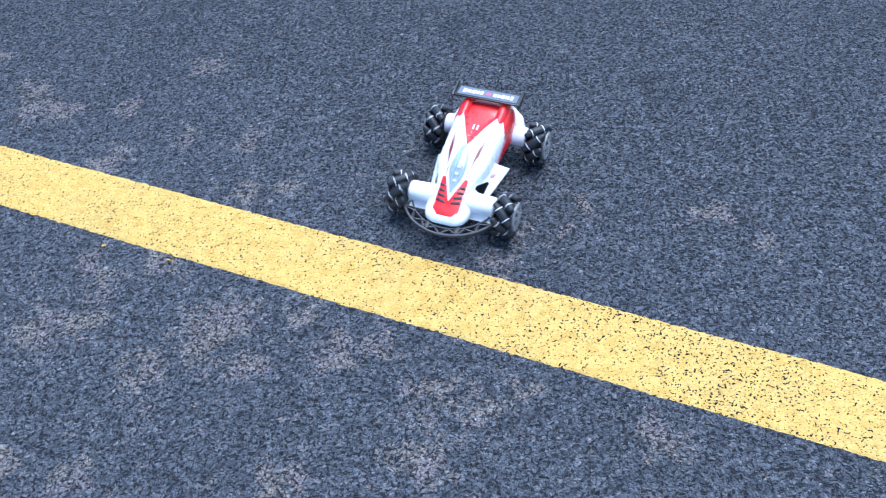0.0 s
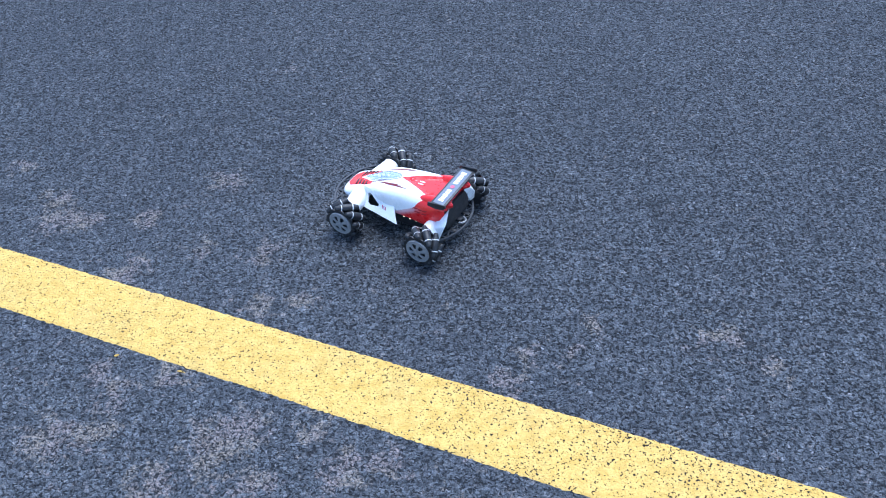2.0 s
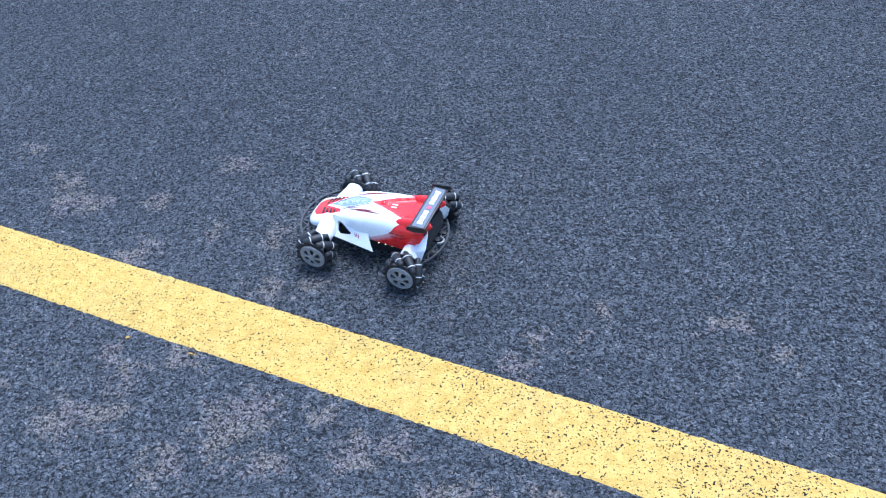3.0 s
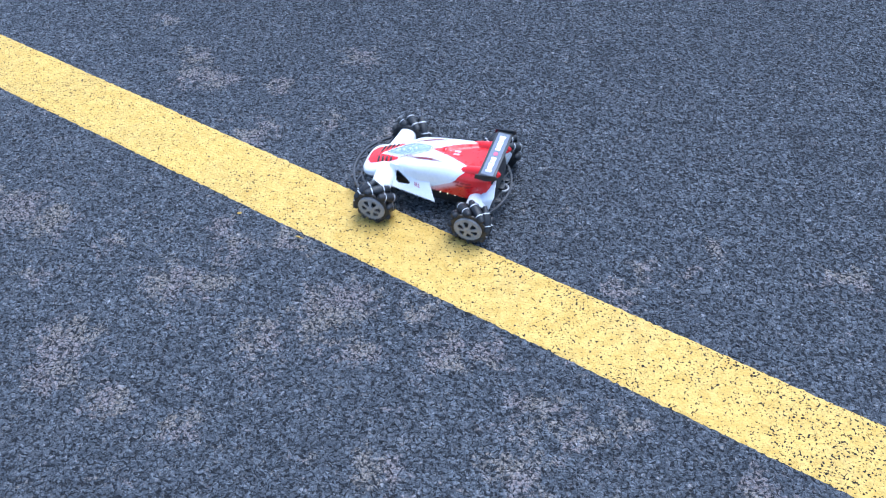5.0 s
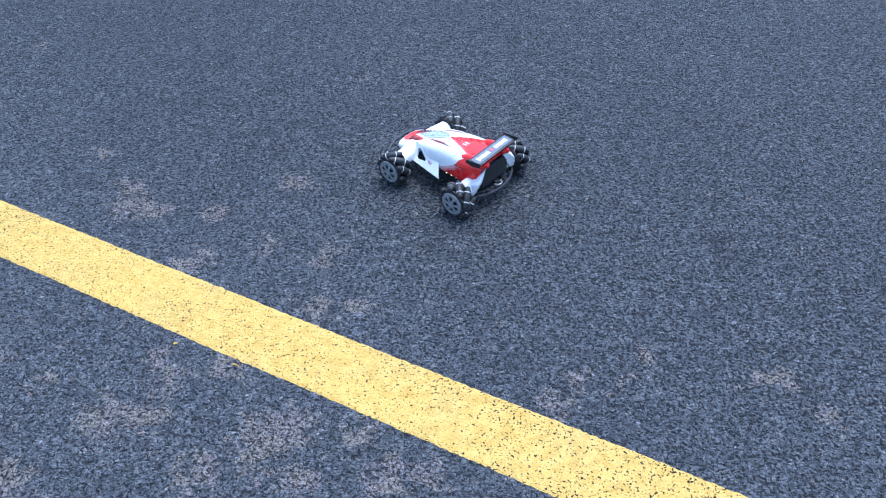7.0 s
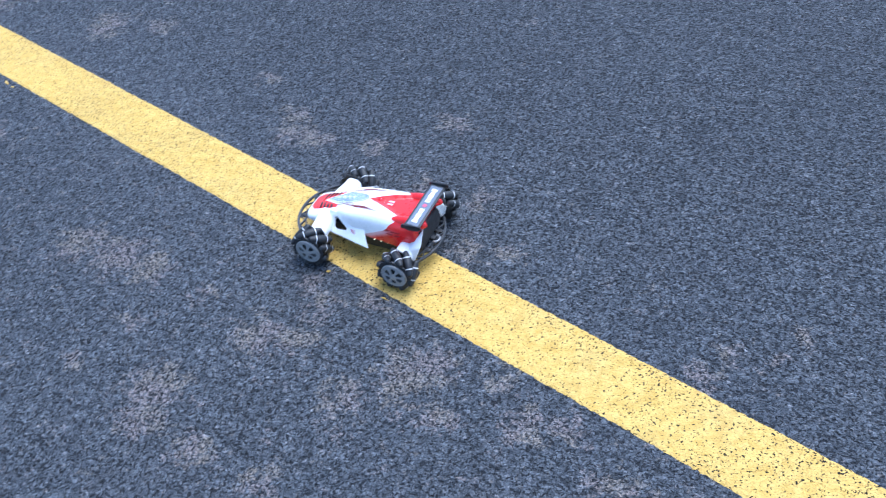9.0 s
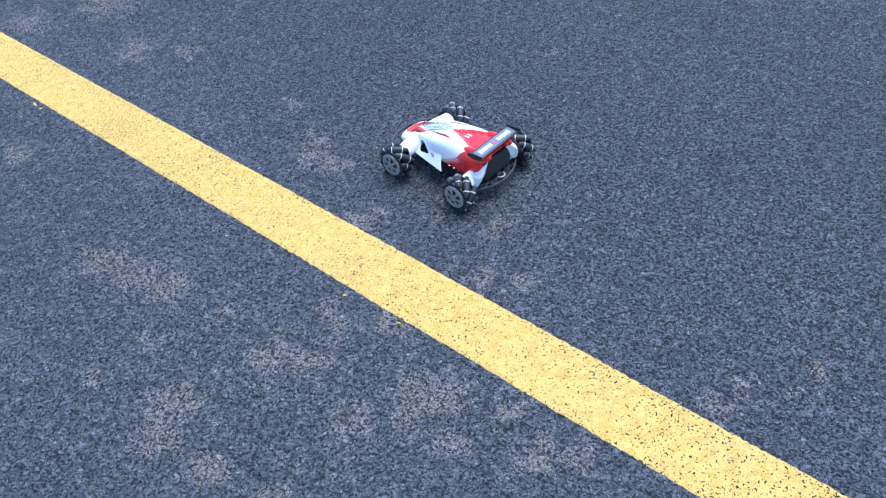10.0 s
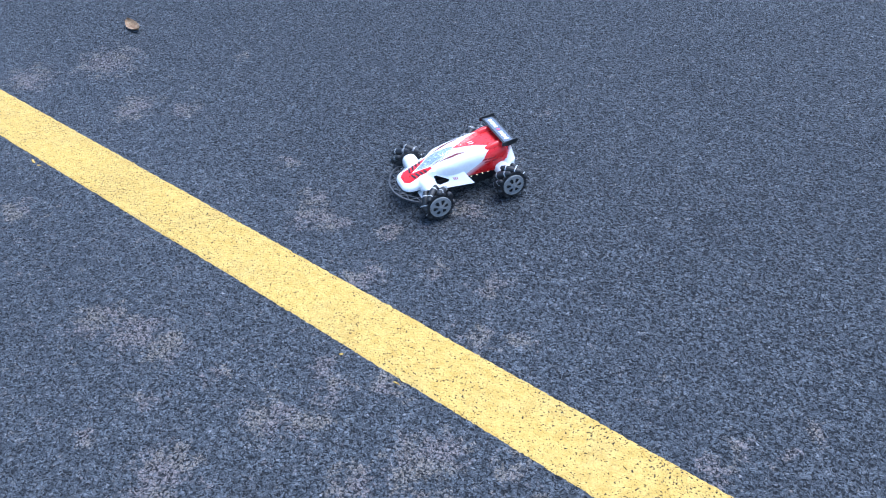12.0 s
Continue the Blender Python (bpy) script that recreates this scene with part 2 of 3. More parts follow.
ASPHALT, PAINT = asphalt_material(), paint_material()
WHITE = plastic("white_plastic", (.93, .93, .92), 0.28, 0.03, Coat_Weight=0.3)
RED = plastic("red_plastic", (.70, .014, .016), 0.30, 0.02, Coat_Weight=0.15)
COWL = cowl_material()
BLACK = plastic("black_plastic", (.016, .017, .019), 0.42, 0.08)
DARK_GREY = plastic("dark_grey_plastic", (.045, .047, .052), 0.45, 0.1)
RIM_GREY = plastic("grey_rim_plastic", (.27, .268, .262), 0.32, 0.1, Coat_Weight=0.3)
RING_WHITE = plastic("pale_roller_band", (.55, .55, .55), 0.5, 0.05)
WING_GREY = plastic("slate_sticker", (.13, .155, .195), 0.35, 0.05)
STICKER = plastic("white_sticker", (.74, .74, .73), 0.4, 0.03)
STRIPE = plastic("dark_red_print", (.16, .012, .022), 0.35, 0.02)
FAINT = plastic("faint_dark_print", (.36, .010, .014), 0.35, 0.02)
PINK = plastic("faded_red_print", (.50, .10, .16), 0.4, 0.02)
CANOPY = plastic("clear_canopy", (.86, .92, 1.0), 0.05, 0.0, Transmission_Weight=0.92, IOR=1.46)
TUB = plastic("smoky_blue_tub", (.16, .20, .30), 0.25, 0.02)
RUBBER = rubber_material()
LED_GLOW = glow_material("led_glow", (1.0, .90, .55), 0.5)
LAMP_GLOW = glow_material("canopy_lamp", (.38, .44, .54), 0.05)
LEAF = leaf_material()


# ---- building helpers ----
MM = 0.001


def part(name, bm, material, parent=None, label="", smooth=True):
    """Links a bmesh as one mesh object under a thing or a part."""
    bmesh.ops.recalc_face_normals(bm, faces=bm.faces)
    mesh = bpy.data.meshes.new(name)
    bm.to_mesh(mesh)
    bm.free()
    for m in material if isinstance(material, (list, tuple)) else [material]:
        mesh.materials.append(m)
    if smooth:
        mesh.shade_smooth()
        mesh.set_sharp_from_angle(angle=radians(38))
    ob = new(name, mesh)
    ob.parent = parent
    return tagged(ob, label=label)


def bevel(bm, width, segments=2, angle=30):
    edges = [e for e in bm.edges if len(e.link_faces) == 2 and e.calc_face_angle(0) > radians(angle)]
    if edges:
        bmesh.ops.bevel(bm, geom=edges, offset=width, segments=segments, affect="EDGES", profile=0.6, clamp_overlap=True)
    return bm


def box(size, centre=(0, 0, 0), round_by=0.0008, turn=None):
    bm = bmesh.new()
    bmesh.ops.create_cube(bm, size=1)
    bmesh.ops.scale(bm, vec=size, verts=bm.verts)
    if round_by:
        bevel(bm, round_by)
    if turn is not None:
        bmesh.ops.transform(bm, matrix=turn, verts=bm.verts)
    bmesh.ops.translate(bm, vec=centre, verts=bm.verts)
    return bm


def lathe(profile, steps=28, axis="Y"):
    """Turns a profile of (radius, along) round an axis; a profile that starts or ends at radius 0 is closed."""
    bm = bmesh.new()
    rings = []
    for r, a in profile:
        if r < 1e-7:
            rings.append([bm.verts.new((0, a, 0))])
        else:
            rings.append([bm.verts.new((r * math.cos(k * math.tau / steps), a, r * math.sin(k * math.tau / steps))) for k in range(steps)])
    for one, two in zip(rings, rings[1:]):
        for k in range(steps):
            quad = [one[k % len(one)], one[(k + 1) % len(one)], two[(k + 1) % len(two)], two[k % len(two)]]
            quad = list(dict.fromkeys(quad))
            if len(quad) > 2:
                bm.faces.new(quad)
    if axis == "X":
        bmesh.ops.rotate(bm, matrix=Matrix.Rotation(radians(-90), 3, "Z"), verts=bm.verts)
    if axis == "Z":
        bmesh.ops.rotate(bm, matrix=Matrix.Rotation(radians(90), 3, "X"), verts=bm.verts)
    return bm


def plate(outline, holes, place, thick):
    """A plate with holes, drawn in two coordinates and laid into space by place(u, v)."""
    bm = bmesh.new()
    edges = []
    for loop in [outline, *holes]:
        vs = [bm.verts.new((u, v, 0)) for u, v in loop]
        edges += [bm.edges.new((vs[i], vs[(i + 1) % len(vs)])) for i in range(len(vs))]
    bmesh.ops.triangle_fill(bm, edges=edges, use_beauty=True)
    for _ in range(2):
        long = [e for e in bm.edges if e.calc_length() > 0.02]
        if long:
            bmesh.ops.subdivide_edges(bm, edges=long, cuts=1)
    bmesh.ops.triangulate(bm, faces=bm.faces)
    for v in bm.verts:
        v.co = place(v.co.x, v.co.y)
    bmesh.ops.recalc_face_normals(bm, faces=bm.faces)
    return thicken(bm, thick)


def thicken(bm, thick):
    """Gives an open sheet thickness, inwards from its front."""
    bm.normal_update()
    old = {v: v.normal.copy() for v in bm.verts}
    rim = [e for e in bm.edges if len(e.link_faces) == 1]
    twin = {v: bm.verts.new(v.co - old[v] * thick) for v in list(bm.verts)}
    for f in list(bm.faces):
        bm.faces.new([twin[v] for v in reversed(f.verts)])
    for e in rim:
        a, b = e.verts
        bm.faces.new([a, b, twin[b], twin[a]])
    return bm


def strip(points, widths, lift, surface):
    """A thin printed streak that lies on surface(x, y), which gives a height."""
    bm = bmesh.new()
    rows = []
    for (x, y), w in zip(points, widths):
        rows.append([bm.verts.new((x, y + s * w / 2, surface(x, y + s * w / 2) + lift)) for s in (-1, 0, 1)])
    for a, b in zip(rows, rows[1:]):
        for k in (0, 1):
            bm.faces.new([a[k], a[k + 1], b[k + 1], b[k]])
    return thicken(bm, 0.0003)


def lerp(table, x):
    """A value from a table of rows in rising x, eased between them."""
    if x <= table[0][0]:
        return table[0][1]
    for (x0, a), (x1, b) in zip(table, table[1:]):
        if x <= x1:
            u = (x - x0) / (x1 - x0)
            return a + (b - a) * u
    return table[-1][1]


# ---- ground ----
def ground_sheet():
    bm = bmesh.new()
    stops = [-60, -20, -8, -4, -3, -2, -1, 0, 1, 2, 3, 4, 8, 20, 60]
    grid = [[bm.verts.new((x, y + 1.5, 0)) for x in stops] for y in stops]
    for j in range(len(stops) - 1):
        for i in range(len(stops) - 1):
            bm.faces.new([grid[j][i], grid[j][i + 1], grid[j + 1][i + 1], grid[j + 1][i]])
    ob = part("ground", bm, ASPHALT, smooth=False)
    return tagged(ob, "dark grey rolled asphalt with pale dusty patches", "asphalt", kind="structure")


def pebble_mesh(name, count, area, inside, size, material, rise, seed):
    """Many small stones, bedded in the ground, as one mesh."""
    rng = np.random.default_rng(seed)
    x0, x1, y0, y1 = area
    pts = np.stack([rng.uniform(x0, x1, count * 3), rng.uniform(y0, y1, count * 3)], 1)
    pts = pts[inside(pts)][:count]
    n = len(pts)
    k = 6
    ang = np.arange(k) * math.tau / k + rng.uniform(0, math.tau, (n, 1))
    rad = rng.uniform(size[0], size[1], (n, 1)) * 0.5 * rng.uniform(0.7, 1.25, (n, k))
    stretch = rng.uniform(0.65, 1.0, (n, 1))
    turn = rng.uniform(0, math.tau, (n, 1))
    lx, ly = np.cos(ang) * rad, np.sin(ang) * rad * stretch
    rx, ry = lx * np.cos(turn) - ly * np.sin(turn), lx * np.sin(turn) + ly * np.cos(turn)
    top = rng.uniform(rise[0], rise[1], (n, 1))
    tilt_x, tilt_y = rng.normal(0, 0.16, (n, 1)), rng.normal(0, 0.16, (n, 1))
    base = np.stack([pts[:, :1] + rx, pts[:, 1:] + ry, np.full((n, k), -0.0006)], 2)
    sx, sy = rx * 0.72, ry * 0.72
    cap = np.stack([pts[:, :1] + sx, pts[:, 1:] + sy, np.maximum(top + sx * tilt_x + sy * tilt_y + rng.normal(0, 0.0002, (n, k)), 0.0002)], 2)
    verts = np.concatenate([base, cap], 1).reshape(-1, 3)
    i = np.arange(k)
    sides = np.stack([i, (i + 1) % k, (i + 1) % k + k, i + k], 1)
    faces_side = (sides[None] + (np.arange(n) * 2 * k)[:, None, None]).reshape(-1)
    faces_cap = (np.arange(k, 2 * k)[None] + (np.arange(n) * 2 * k)[:, None]).reshape(-1)
    mesh = bpy.data.meshes.new(name)
    mesh.vertices.add(len(verts))
    mesh.vertices.foreach_set("co", verts.ravel())
    loops = np.concatenate([faces_side, faces_cap])
    mesh.loops.add(len(loops))
    mesh.loops.foreach_set("vertex_index", loops.astype(np.int32))
    starts = np.concatenate([np.arange(n * k) * 4, n * k * 4 + np.arange(n) * k])
    mesh.polygons.add(len(starts))
    mesh.polygons.foreach_set("loop_start", starts.astype(np.int32))
    mesh.update(calc_edges=True)
    mesh.validate()
    mesh.materials.append(material)
    return new(name, mesh)


def over_line(p):
    """How far points lie above the line's far edge, across it."""
    a = radians(LINE_TURN)
    return p[:, 1] * math.cos(a) - p[:, 0] * math.sin(a) - LINE_TOP


def in_view(p):
    """The ground that the camera sweeps."""
    x, y = p[:, 0], p[:, 1]
    half = 0.55 + (y - 0.6) * 0.72
    return (y < 3.3 + 0.1 * x) & (np.abs(x + 0.32 + 0.22 * (y - 0.6)) < half + 0.55)


def road_line():
    """The painted line, a thin coat with a ragged rim, with the stones under it showing through as bumps."""
    rng = random.Random(5)
    bm = bmesh.new()
    xs = [-14.0, -9.0, -5.0] + [-3.4 + i * 0.007 for i in range(700)] + [3.0, 6.0, 12.0]
    across = [0.0, 0.006, 0.04, 0.075, 0.11, 0.144, LINE_WIDTH]
    rows = []
    for x in xs:
        row = []
        jag = (rng.gauss(0, 0.0008), rng.gauss(0, 0.0009))
        wave = 0.0012 * noise.noise((x * 5, 0.3, 0)), 0.0014 * noise.noise((x * 4, 7.1, 0))
        for k, a in enumerate(across):
            y = -a
            if k == 0:
                y += jag[0] + wave[0]
            if k == len(across) - 1:
                y += jag[1] + wave[1]
            row.append(bm.verts.new((x, y, 0.0003 if k in (0, len(across) - 1) else 0.0014)))
        rows.append(row)
    for a, b in zip(rows, rows[1:]):
        for k in range(len(across) - 1):
            bm.faces.new([a[k], b[k], b[k + 1], a[k + 1]])
    m = pose(0, 0, 0, 0, 0, LINE_TURN) @ pose(0, LINE_TOP, 0)
    bmesh.ops.transform(bm, matrix=m, verts=bm.verts)
    ob = part("road_line", bm, PAINT, smooth=False)
    tagged(ob, "yellow painted line on asphalt with dark worn pits", "road marking", kind="structure")
    lumps = pebble_mesh("painted_chippings", 9000, (-2.6, 1.2, 0.5, 2.4), lambda p: (over_line(p) < -0.004) & (over_line(p) > -0.146) & in_view(p), (0.004, 0.008), PAINT, (0.0012, 0.0021), 21)
    lumps.parent = ob
    tagged(lumps, kind="stuff")
    for x, y, w, h, a in ((-1.954, 1.760, .030, .006, -30), (-1.925, 1.745, .012, .005, 10), (-.787, 1.282, .010, .006, 20), (-.644, 1.235, .022, .004, -15)):
        fleck = bmesh.new()
        k = 9
        ring = [fleck.verts.new((math.cos(i * math.tau / k) * w / 2 * rng.uniform(.6, 1.2), math.sin(i * math.tau / k) * h / 2 * rng.uniform(.5, 1.3), 0.0016)) for i in range(k)]
        low = [fleck.verts.new((v.co.x * 1.15, v.co.y * 1.15, 0.0)) for v in ring]
        fleck.faces.new(ring)
        for i in range(k):
            fleck.faces.new([ring[i], low[i], low[(i + 1) % k], ring[(i + 1) % k]])
        bmesh.ops.transform(fleck, matrix=pose(x, y, 0, 0, 0, a), verts=fleck.verts)
        part("paint_fleck", fleck, PAINT, ob)
    return ob


def dry_leaf():
    """A curled fallen leaf with its midrib and stalk."""
    top = tagged(new("fallen_leaf"), "curled dry brown leaf lying on the asphalt", "leaf")
    long, wide = 0.104, 0.044
    half = lambda u: wide / 2 * math.sin(math.pi * min(1, max(0, u)) ** 0.8) ** 0.75
    curl = lambda u, v: 0.004 + 0.030 * (v * 2) ** 2 * 0.35 * (1 if v > 0 else 0.6) + 0.012 * (u - 0.5) ** 2 * 4
    bm = bmesh.new()
    rows = []
    for i in range(15):
        u = i / 14
        h = max(half(u), 0.0006)
        row = []
        for j in range(9):
            v = (j / 8 - 0.5)
            row.append(bm.verts.new(((u - 0.5) * long, v * 2 * h * (0.9 + 0.1 * math.sin(u * 40 + v)), curl(u, v))))
        rows.append(row)
    for a, b in zip(rows, rows[1:]):
        for j in range(8):
            bm.faces.new([a[j], b[j], b[j + 1], a[j + 1]])
    part("blade", thicken(bm, 0.0005), LEAF, top)
    rib = bmesh.new()
    last = None
    for i in range(12):
        u = i / 11 * 1.25 - 0.25
        z = (curl(max(u, 0), 0) + 0.0008) if u >= 0 else 0.012 + u * 0.03
        r = 0.0011 * (1.1 - max(u, 0) * 0.8)
        ring = [rib.verts.new(((u - 0.5) * long, r * math.cos(k * math.tau / 6), z + r * math.sin(k * math.tau / 6))) for k in range(6)]
        if last:
            for k in range(6):
                rib.faces.new([last[k], last[(k + 1) % 6], ring[(k + 1) % 6], ring[k]])
        last = ring
    part("stalk", rib, LEAF, top)
    top.matrix_world = pose(-2.145, 2.578, 0.0, 0, 0, -33)
    return top


# ---- the toy car: x forward, y to its left, its origin on the ground between the wheels ----
AXLE_X, AXLE_Z, WHEEL_R, WHEEL_Y, WHEEL_W = 0.1014, 0.0436, 0.0436, 0.1075, 0.040

ROOF = [(-.128, .119), (-.118, .1255), (-.105, .1275), (-.080, .1255), (-.040, .1220), (.012, .1155), (.060, .102), (.085, .091), (.112, .080),
        (.130, .072), (.144, .066), (.152, .0625), (.157, .0590), (.160, .0550), (.162, .0500)]
HALF = [(-.128, .048), (-.118, .057), (-.105, .0600), (-.075, .0600), (-.040, .0560), (.0, .0535), (.020, .0525), (.040, .0500), (.055, .0465),
        (.065, .0425), (.075, .0385), (.088, .0375), (.100, .039), (.112, .0425), (.126, .0445), (.138, .0435), (.146, .0415), (.152, .038), (.157, .0325), (.160, .0260), (.162, .0190)]
BELLY = [(-.128, .078), (-.112, .070), (-.095, .060), (-.08, .057), (.010, .056), (.022, .060), (.036, .071), (.055, .0765), (.078, .0750), (.090, .066), (.100, .050), (.112, .0485), (.135, .0490), (.150, .0480), (.162, .0465)]
ROUND = [(-.110, .66), (-.070, .74), (-.030, .62), (.050, .56), (.075, .78)]
CREST = [(-.110, .46), (-.070, .50), (-.030, .45), (.050, .40), (.075, .62)]


def vee(x):
    """Half the width of the red trough behind the canopy."""
    return max(0.0, (0.012 - x) * 0.42)


def shell_point(x, th):
    """The outer skin at station x; th runs from 0 on the ridge to 1 at the sill."""
    zt, w, zb = lerp(ROOF, x), lerp(HALF, x), lerp(BELLY, x)
    a = th * math.pi / 2
    y = w * math.sin(a) ** lerp(ROUND, x)
    z = zb + (zt - zb) * max(0.0, math.cos(a)) ** lerp(CREST, x)
    v = vee(x)
    if v > 0:
        deep = min(0.008, 0.004 + max(0, -x) * 0.05)
        u = min(1.0, max(0.0, (v - y) / 0.010))
        z -= deep * u * u * (3 - 2 * u)
    return y, z


def skin(x, y):
    """The height of the skin over a place on the top of the car."""
    w = lerp(HALF, x)
    s = min(1.0, (abs(y) / w)) ** (1 / lerp(ROUND, x))
    return shell_point(x, math.asin(min(1.0, s)) / (math.pi / 2))[1]


def shell_region(c):
    """Which moulding a place of the skin belongs to."""
    x, y, z = c.x, abs(c.y), c.z
    if (x < 0.012 and y < vee(x) and z > 0.095) or x < 0.012 - (z - 0.056) * 1.8 or y > 0.0575 + (x + 0.050) * 0.5:
        return "rear_cowl"
    if 0.080 < x < 0.1530 and y < 0.0262 and 0.0112 * (x - 0.153) + 0.0110 * (y - 0.0145) < 0 and z > 0.05 and not (x < 0.1255 and y < (0.1255 - x) * 0.42):
        return "nose_panel"
    return "hood"


def body_shell(car):
    bm = bmesh.new()
    xs = sorted({round(-0.128 + i * 0.0035, 5) for i in range(82)} | {.1590, .1600, .1612, .162})
    ths = [i / 22 for i in range(23)]
    rows = []
    for x in xs:
        half = [shell_point(x, t) for t in ths]
        row = [bm.verts.new((x, -y, z)) for y, z in reversed(half[1:])] + [bm.verts.new((x, 0, half[0][1]))] + [bm.verts.new((x, y, z)) for y, z in half[1:]]
        rows.append(row)
    for a, b in zip(rows, rows[1:]):
        for j in range(len(a) - 1):
            bm.faces.new([a[j], b[j], b[j + 1], a[j + 1]])
    bm.faces.new(rows[-1])
    cuts = [((.012, 0, 0), (.42, s, 0)) for s in (1, -1)]
    cuts += [((.012, 0, .056), (1, 0, 1.8))]
    cuts += [((-.050, s * .0575, 0), (-.5, s, 0)) for s in (1, -1)]
    cuts += [((.1255, 0, 0), (.42, s, 0)) for s in (1, -1)] + [((.153, s * .0145, 0), (.0112, s * .0110, 0)) for s in (1, -1)]
    cuts += [((.080, 0, 0), (1, 0, 0)), ((.1530, 0, 0), (1, 0, 0)), ((0, .0262, 0), (0, 1, 0)), ((0, -.0262, 0), (0, 1, 0))]
    for co, no in cuts:
        bmesh.ops.bisect_plane(bm, geom=bm.verts[:] + bm.edges[:] + bm.faces[:], dist=1e-6, plane_co=co, plane_no=no)
    looks = {"hood": (WHITE, "glossy white hood"), "rear_cowl": (COWL, "glossy red rear cowl"), "nose_panel": (RED, "red nose panel")}
    for name, (material, label) in looks.items():
        piece = bm.copy()
        gone = [f for f in piece.faces if shell_region(f.calc_center_median()) != name]
        bmesh.ops.delete(piece, geom=gone, context="FACES")
        bmesh.ops.remove_doubles(piece, verts=piece.verts, dist=1e-6)
        bmesh.ops.recalc_face_normals(piece, faces=piece.faces)
        if sum(f.normal.z for f in piece.faces) < 0:
            bmesh.ops.reverse_faces(piece, faces=piece.faces)
        part(name, thicken(piece, 0.0018), material, car, label)
    bm.free()


def prints_and_details(car):
    """Streaks, vents and lamps on the hood."""
    for s in (1, -1):
        for x0, y0, x1, y1, w in ((.062, .024, -.012, .029, .0030), (.040, .0285, -.026, .0335, .0032), (.085, .0205, .030, .0195, .0016)):
            pts = [(x0 + (x1 - x0) * i / 14, s * (y0 + (y1 - y0) * i / 14)) for i in range(15)]
            widths = [max(0.0002, 1.15 * w * math.sin(math.pi * (i / 14) ** 0.7)) for i in range(15)]
            part("streak", strip(pts, widths, 0.0006, skin), STRIPE, car, "dark red printed streak")
        for k in range(4):
            x = 0.1265 - k * 0.0100
            bar = box((.0043, .0185 - k * .0024, .0028), (0, 0, 0), 0.0007)
            y = s * (0.0150 + k * 0.0018)
            bmesh.ops.rotate(bar, matrix=Matrix.Rotation(radians(s * 14), 3, "Z"), verts=bar.verts)
            bmesh.ops.rotate(bar, matrix=Matrix.Rotation(radians(22), 3, "Y"), verts=bar.verts)
            bmesh.ops.translate(bar, vec=(x, y, skin(x, y) - 0.0001), verts=bar.verts)
            part("vent_slat", bar, BLACK, car, "black vent slat")
        # a strip of four lamps under each sill
        for k in range(4):
            x = -0.0184 - k * 0.0158
            lamp = lathe([(0, .0018), (.0010, .0014), (.0015, .0004), (.0016, -.0010), (0, -.0010)], 12)
            if s < 0:
                bmesh.ops.scale(lamp, vec=(1, -1, 1), verts=lamp.verts)
            bmesh.ops.translate(lamp, vec=(x, s * 0.0500, 0.0492), verts=lamp.verts)
            part("side_lamp", lamp, LED_GLOW, car, "small glowing side lamp")
        # small print on the red trough and the cowl's flank
        for k, (x, w) in enumerate(((-.014, .013), (-.034, .013))):
            pts = [(x - w * i / 6, s * 0.0042) for i in range(7)]
            part("print_bar", strip(pts, [.0034] * 7, 0.0007, skin), STICKER, car, "small pale printed bar")


PANE = [(.010, .0), (.013, .0050), (.020, .0088), (.034, .0128), (.050, .0158), (.062, .0166), (.074, .0154), (.088, .0112), (.102, .0056), (.110, .0022), (.114, .0)]


def pane_sheet(lift, bulge, grow=0.0):
    """A leaf-shaped sheet over the hood, lifted off its skin and swelling in its middle."""
    bm = bmesh.new()
    rows = []
    for i in range(41):
        x = .0102 + (.1138 - .0102) * i / 40
        w = max(.0004, lerp(PANE, x)) + grow
        swell = bulge * math.sin(math.pi * (x - .010) / .104) ** 0.7
        rows.append([bm.verts.new((x, w * j / 8, skin(x, w * j / 8) + lift + swell * (1 - (j / 8) ** 2))) for j in range(-8, 9)])
    for a, b in zip(rows, rows[1:]):
        for j in range(16):
            bm.faces.new([a[j], b[j], b[j + 1], a[j + 1]])
    bmesh.ops.recalc_face_normals(bm, faces=bm.faces)
    if sum(f.normal.z for f in bm.faces) < 0:
        bmesh.ops.reverse_faces(bm, faces=bm.faces)
    return bm


def canopy(car):
    """A clear leaf-shaped canopy over a blue tub with four round lamps."""
    glass = part("canopy", thicken(pane_sheet(.0022, .0055), .0010), CANOPY, car, "clear bluish canopy")
    glass.visible_shadow = False
    part("tub", thicken(pane_sheet(.0011, 0.0), .0006), TUB, glass, "smoky blue tub")
    for s in (1, -1):
        pts = [(.0110 + .1030 * i / 36, s * (lerp(PANE, .0110 + .1030 * i / 36) + .0006)) for i in range(37)]
        part("canopy_rim", strip(pts, [.0013] * 37, .0022, skin), WHITE, glass)
    for k in range(4):
        bulb = bmesh.new()
        bmesh.ops.create_uvsphere(bulb, u_segments=14, v_segments=8, radius=0.0034)
        x = 0.088 - k * 0.0135
        bmesh.ops.scale(bulb, vec=(1.1, 1.1, 0.62), verts=bulb.verts)
        bmesh.ops.translate(bulb, vec=(x, 0.0005 * k, skin(x, 0.0) + 0.0018), verts=bulb.verts)
        part("canopy_lamp", bulb, LAMP_GLOW, glass, "pale round lamp under the canopy")


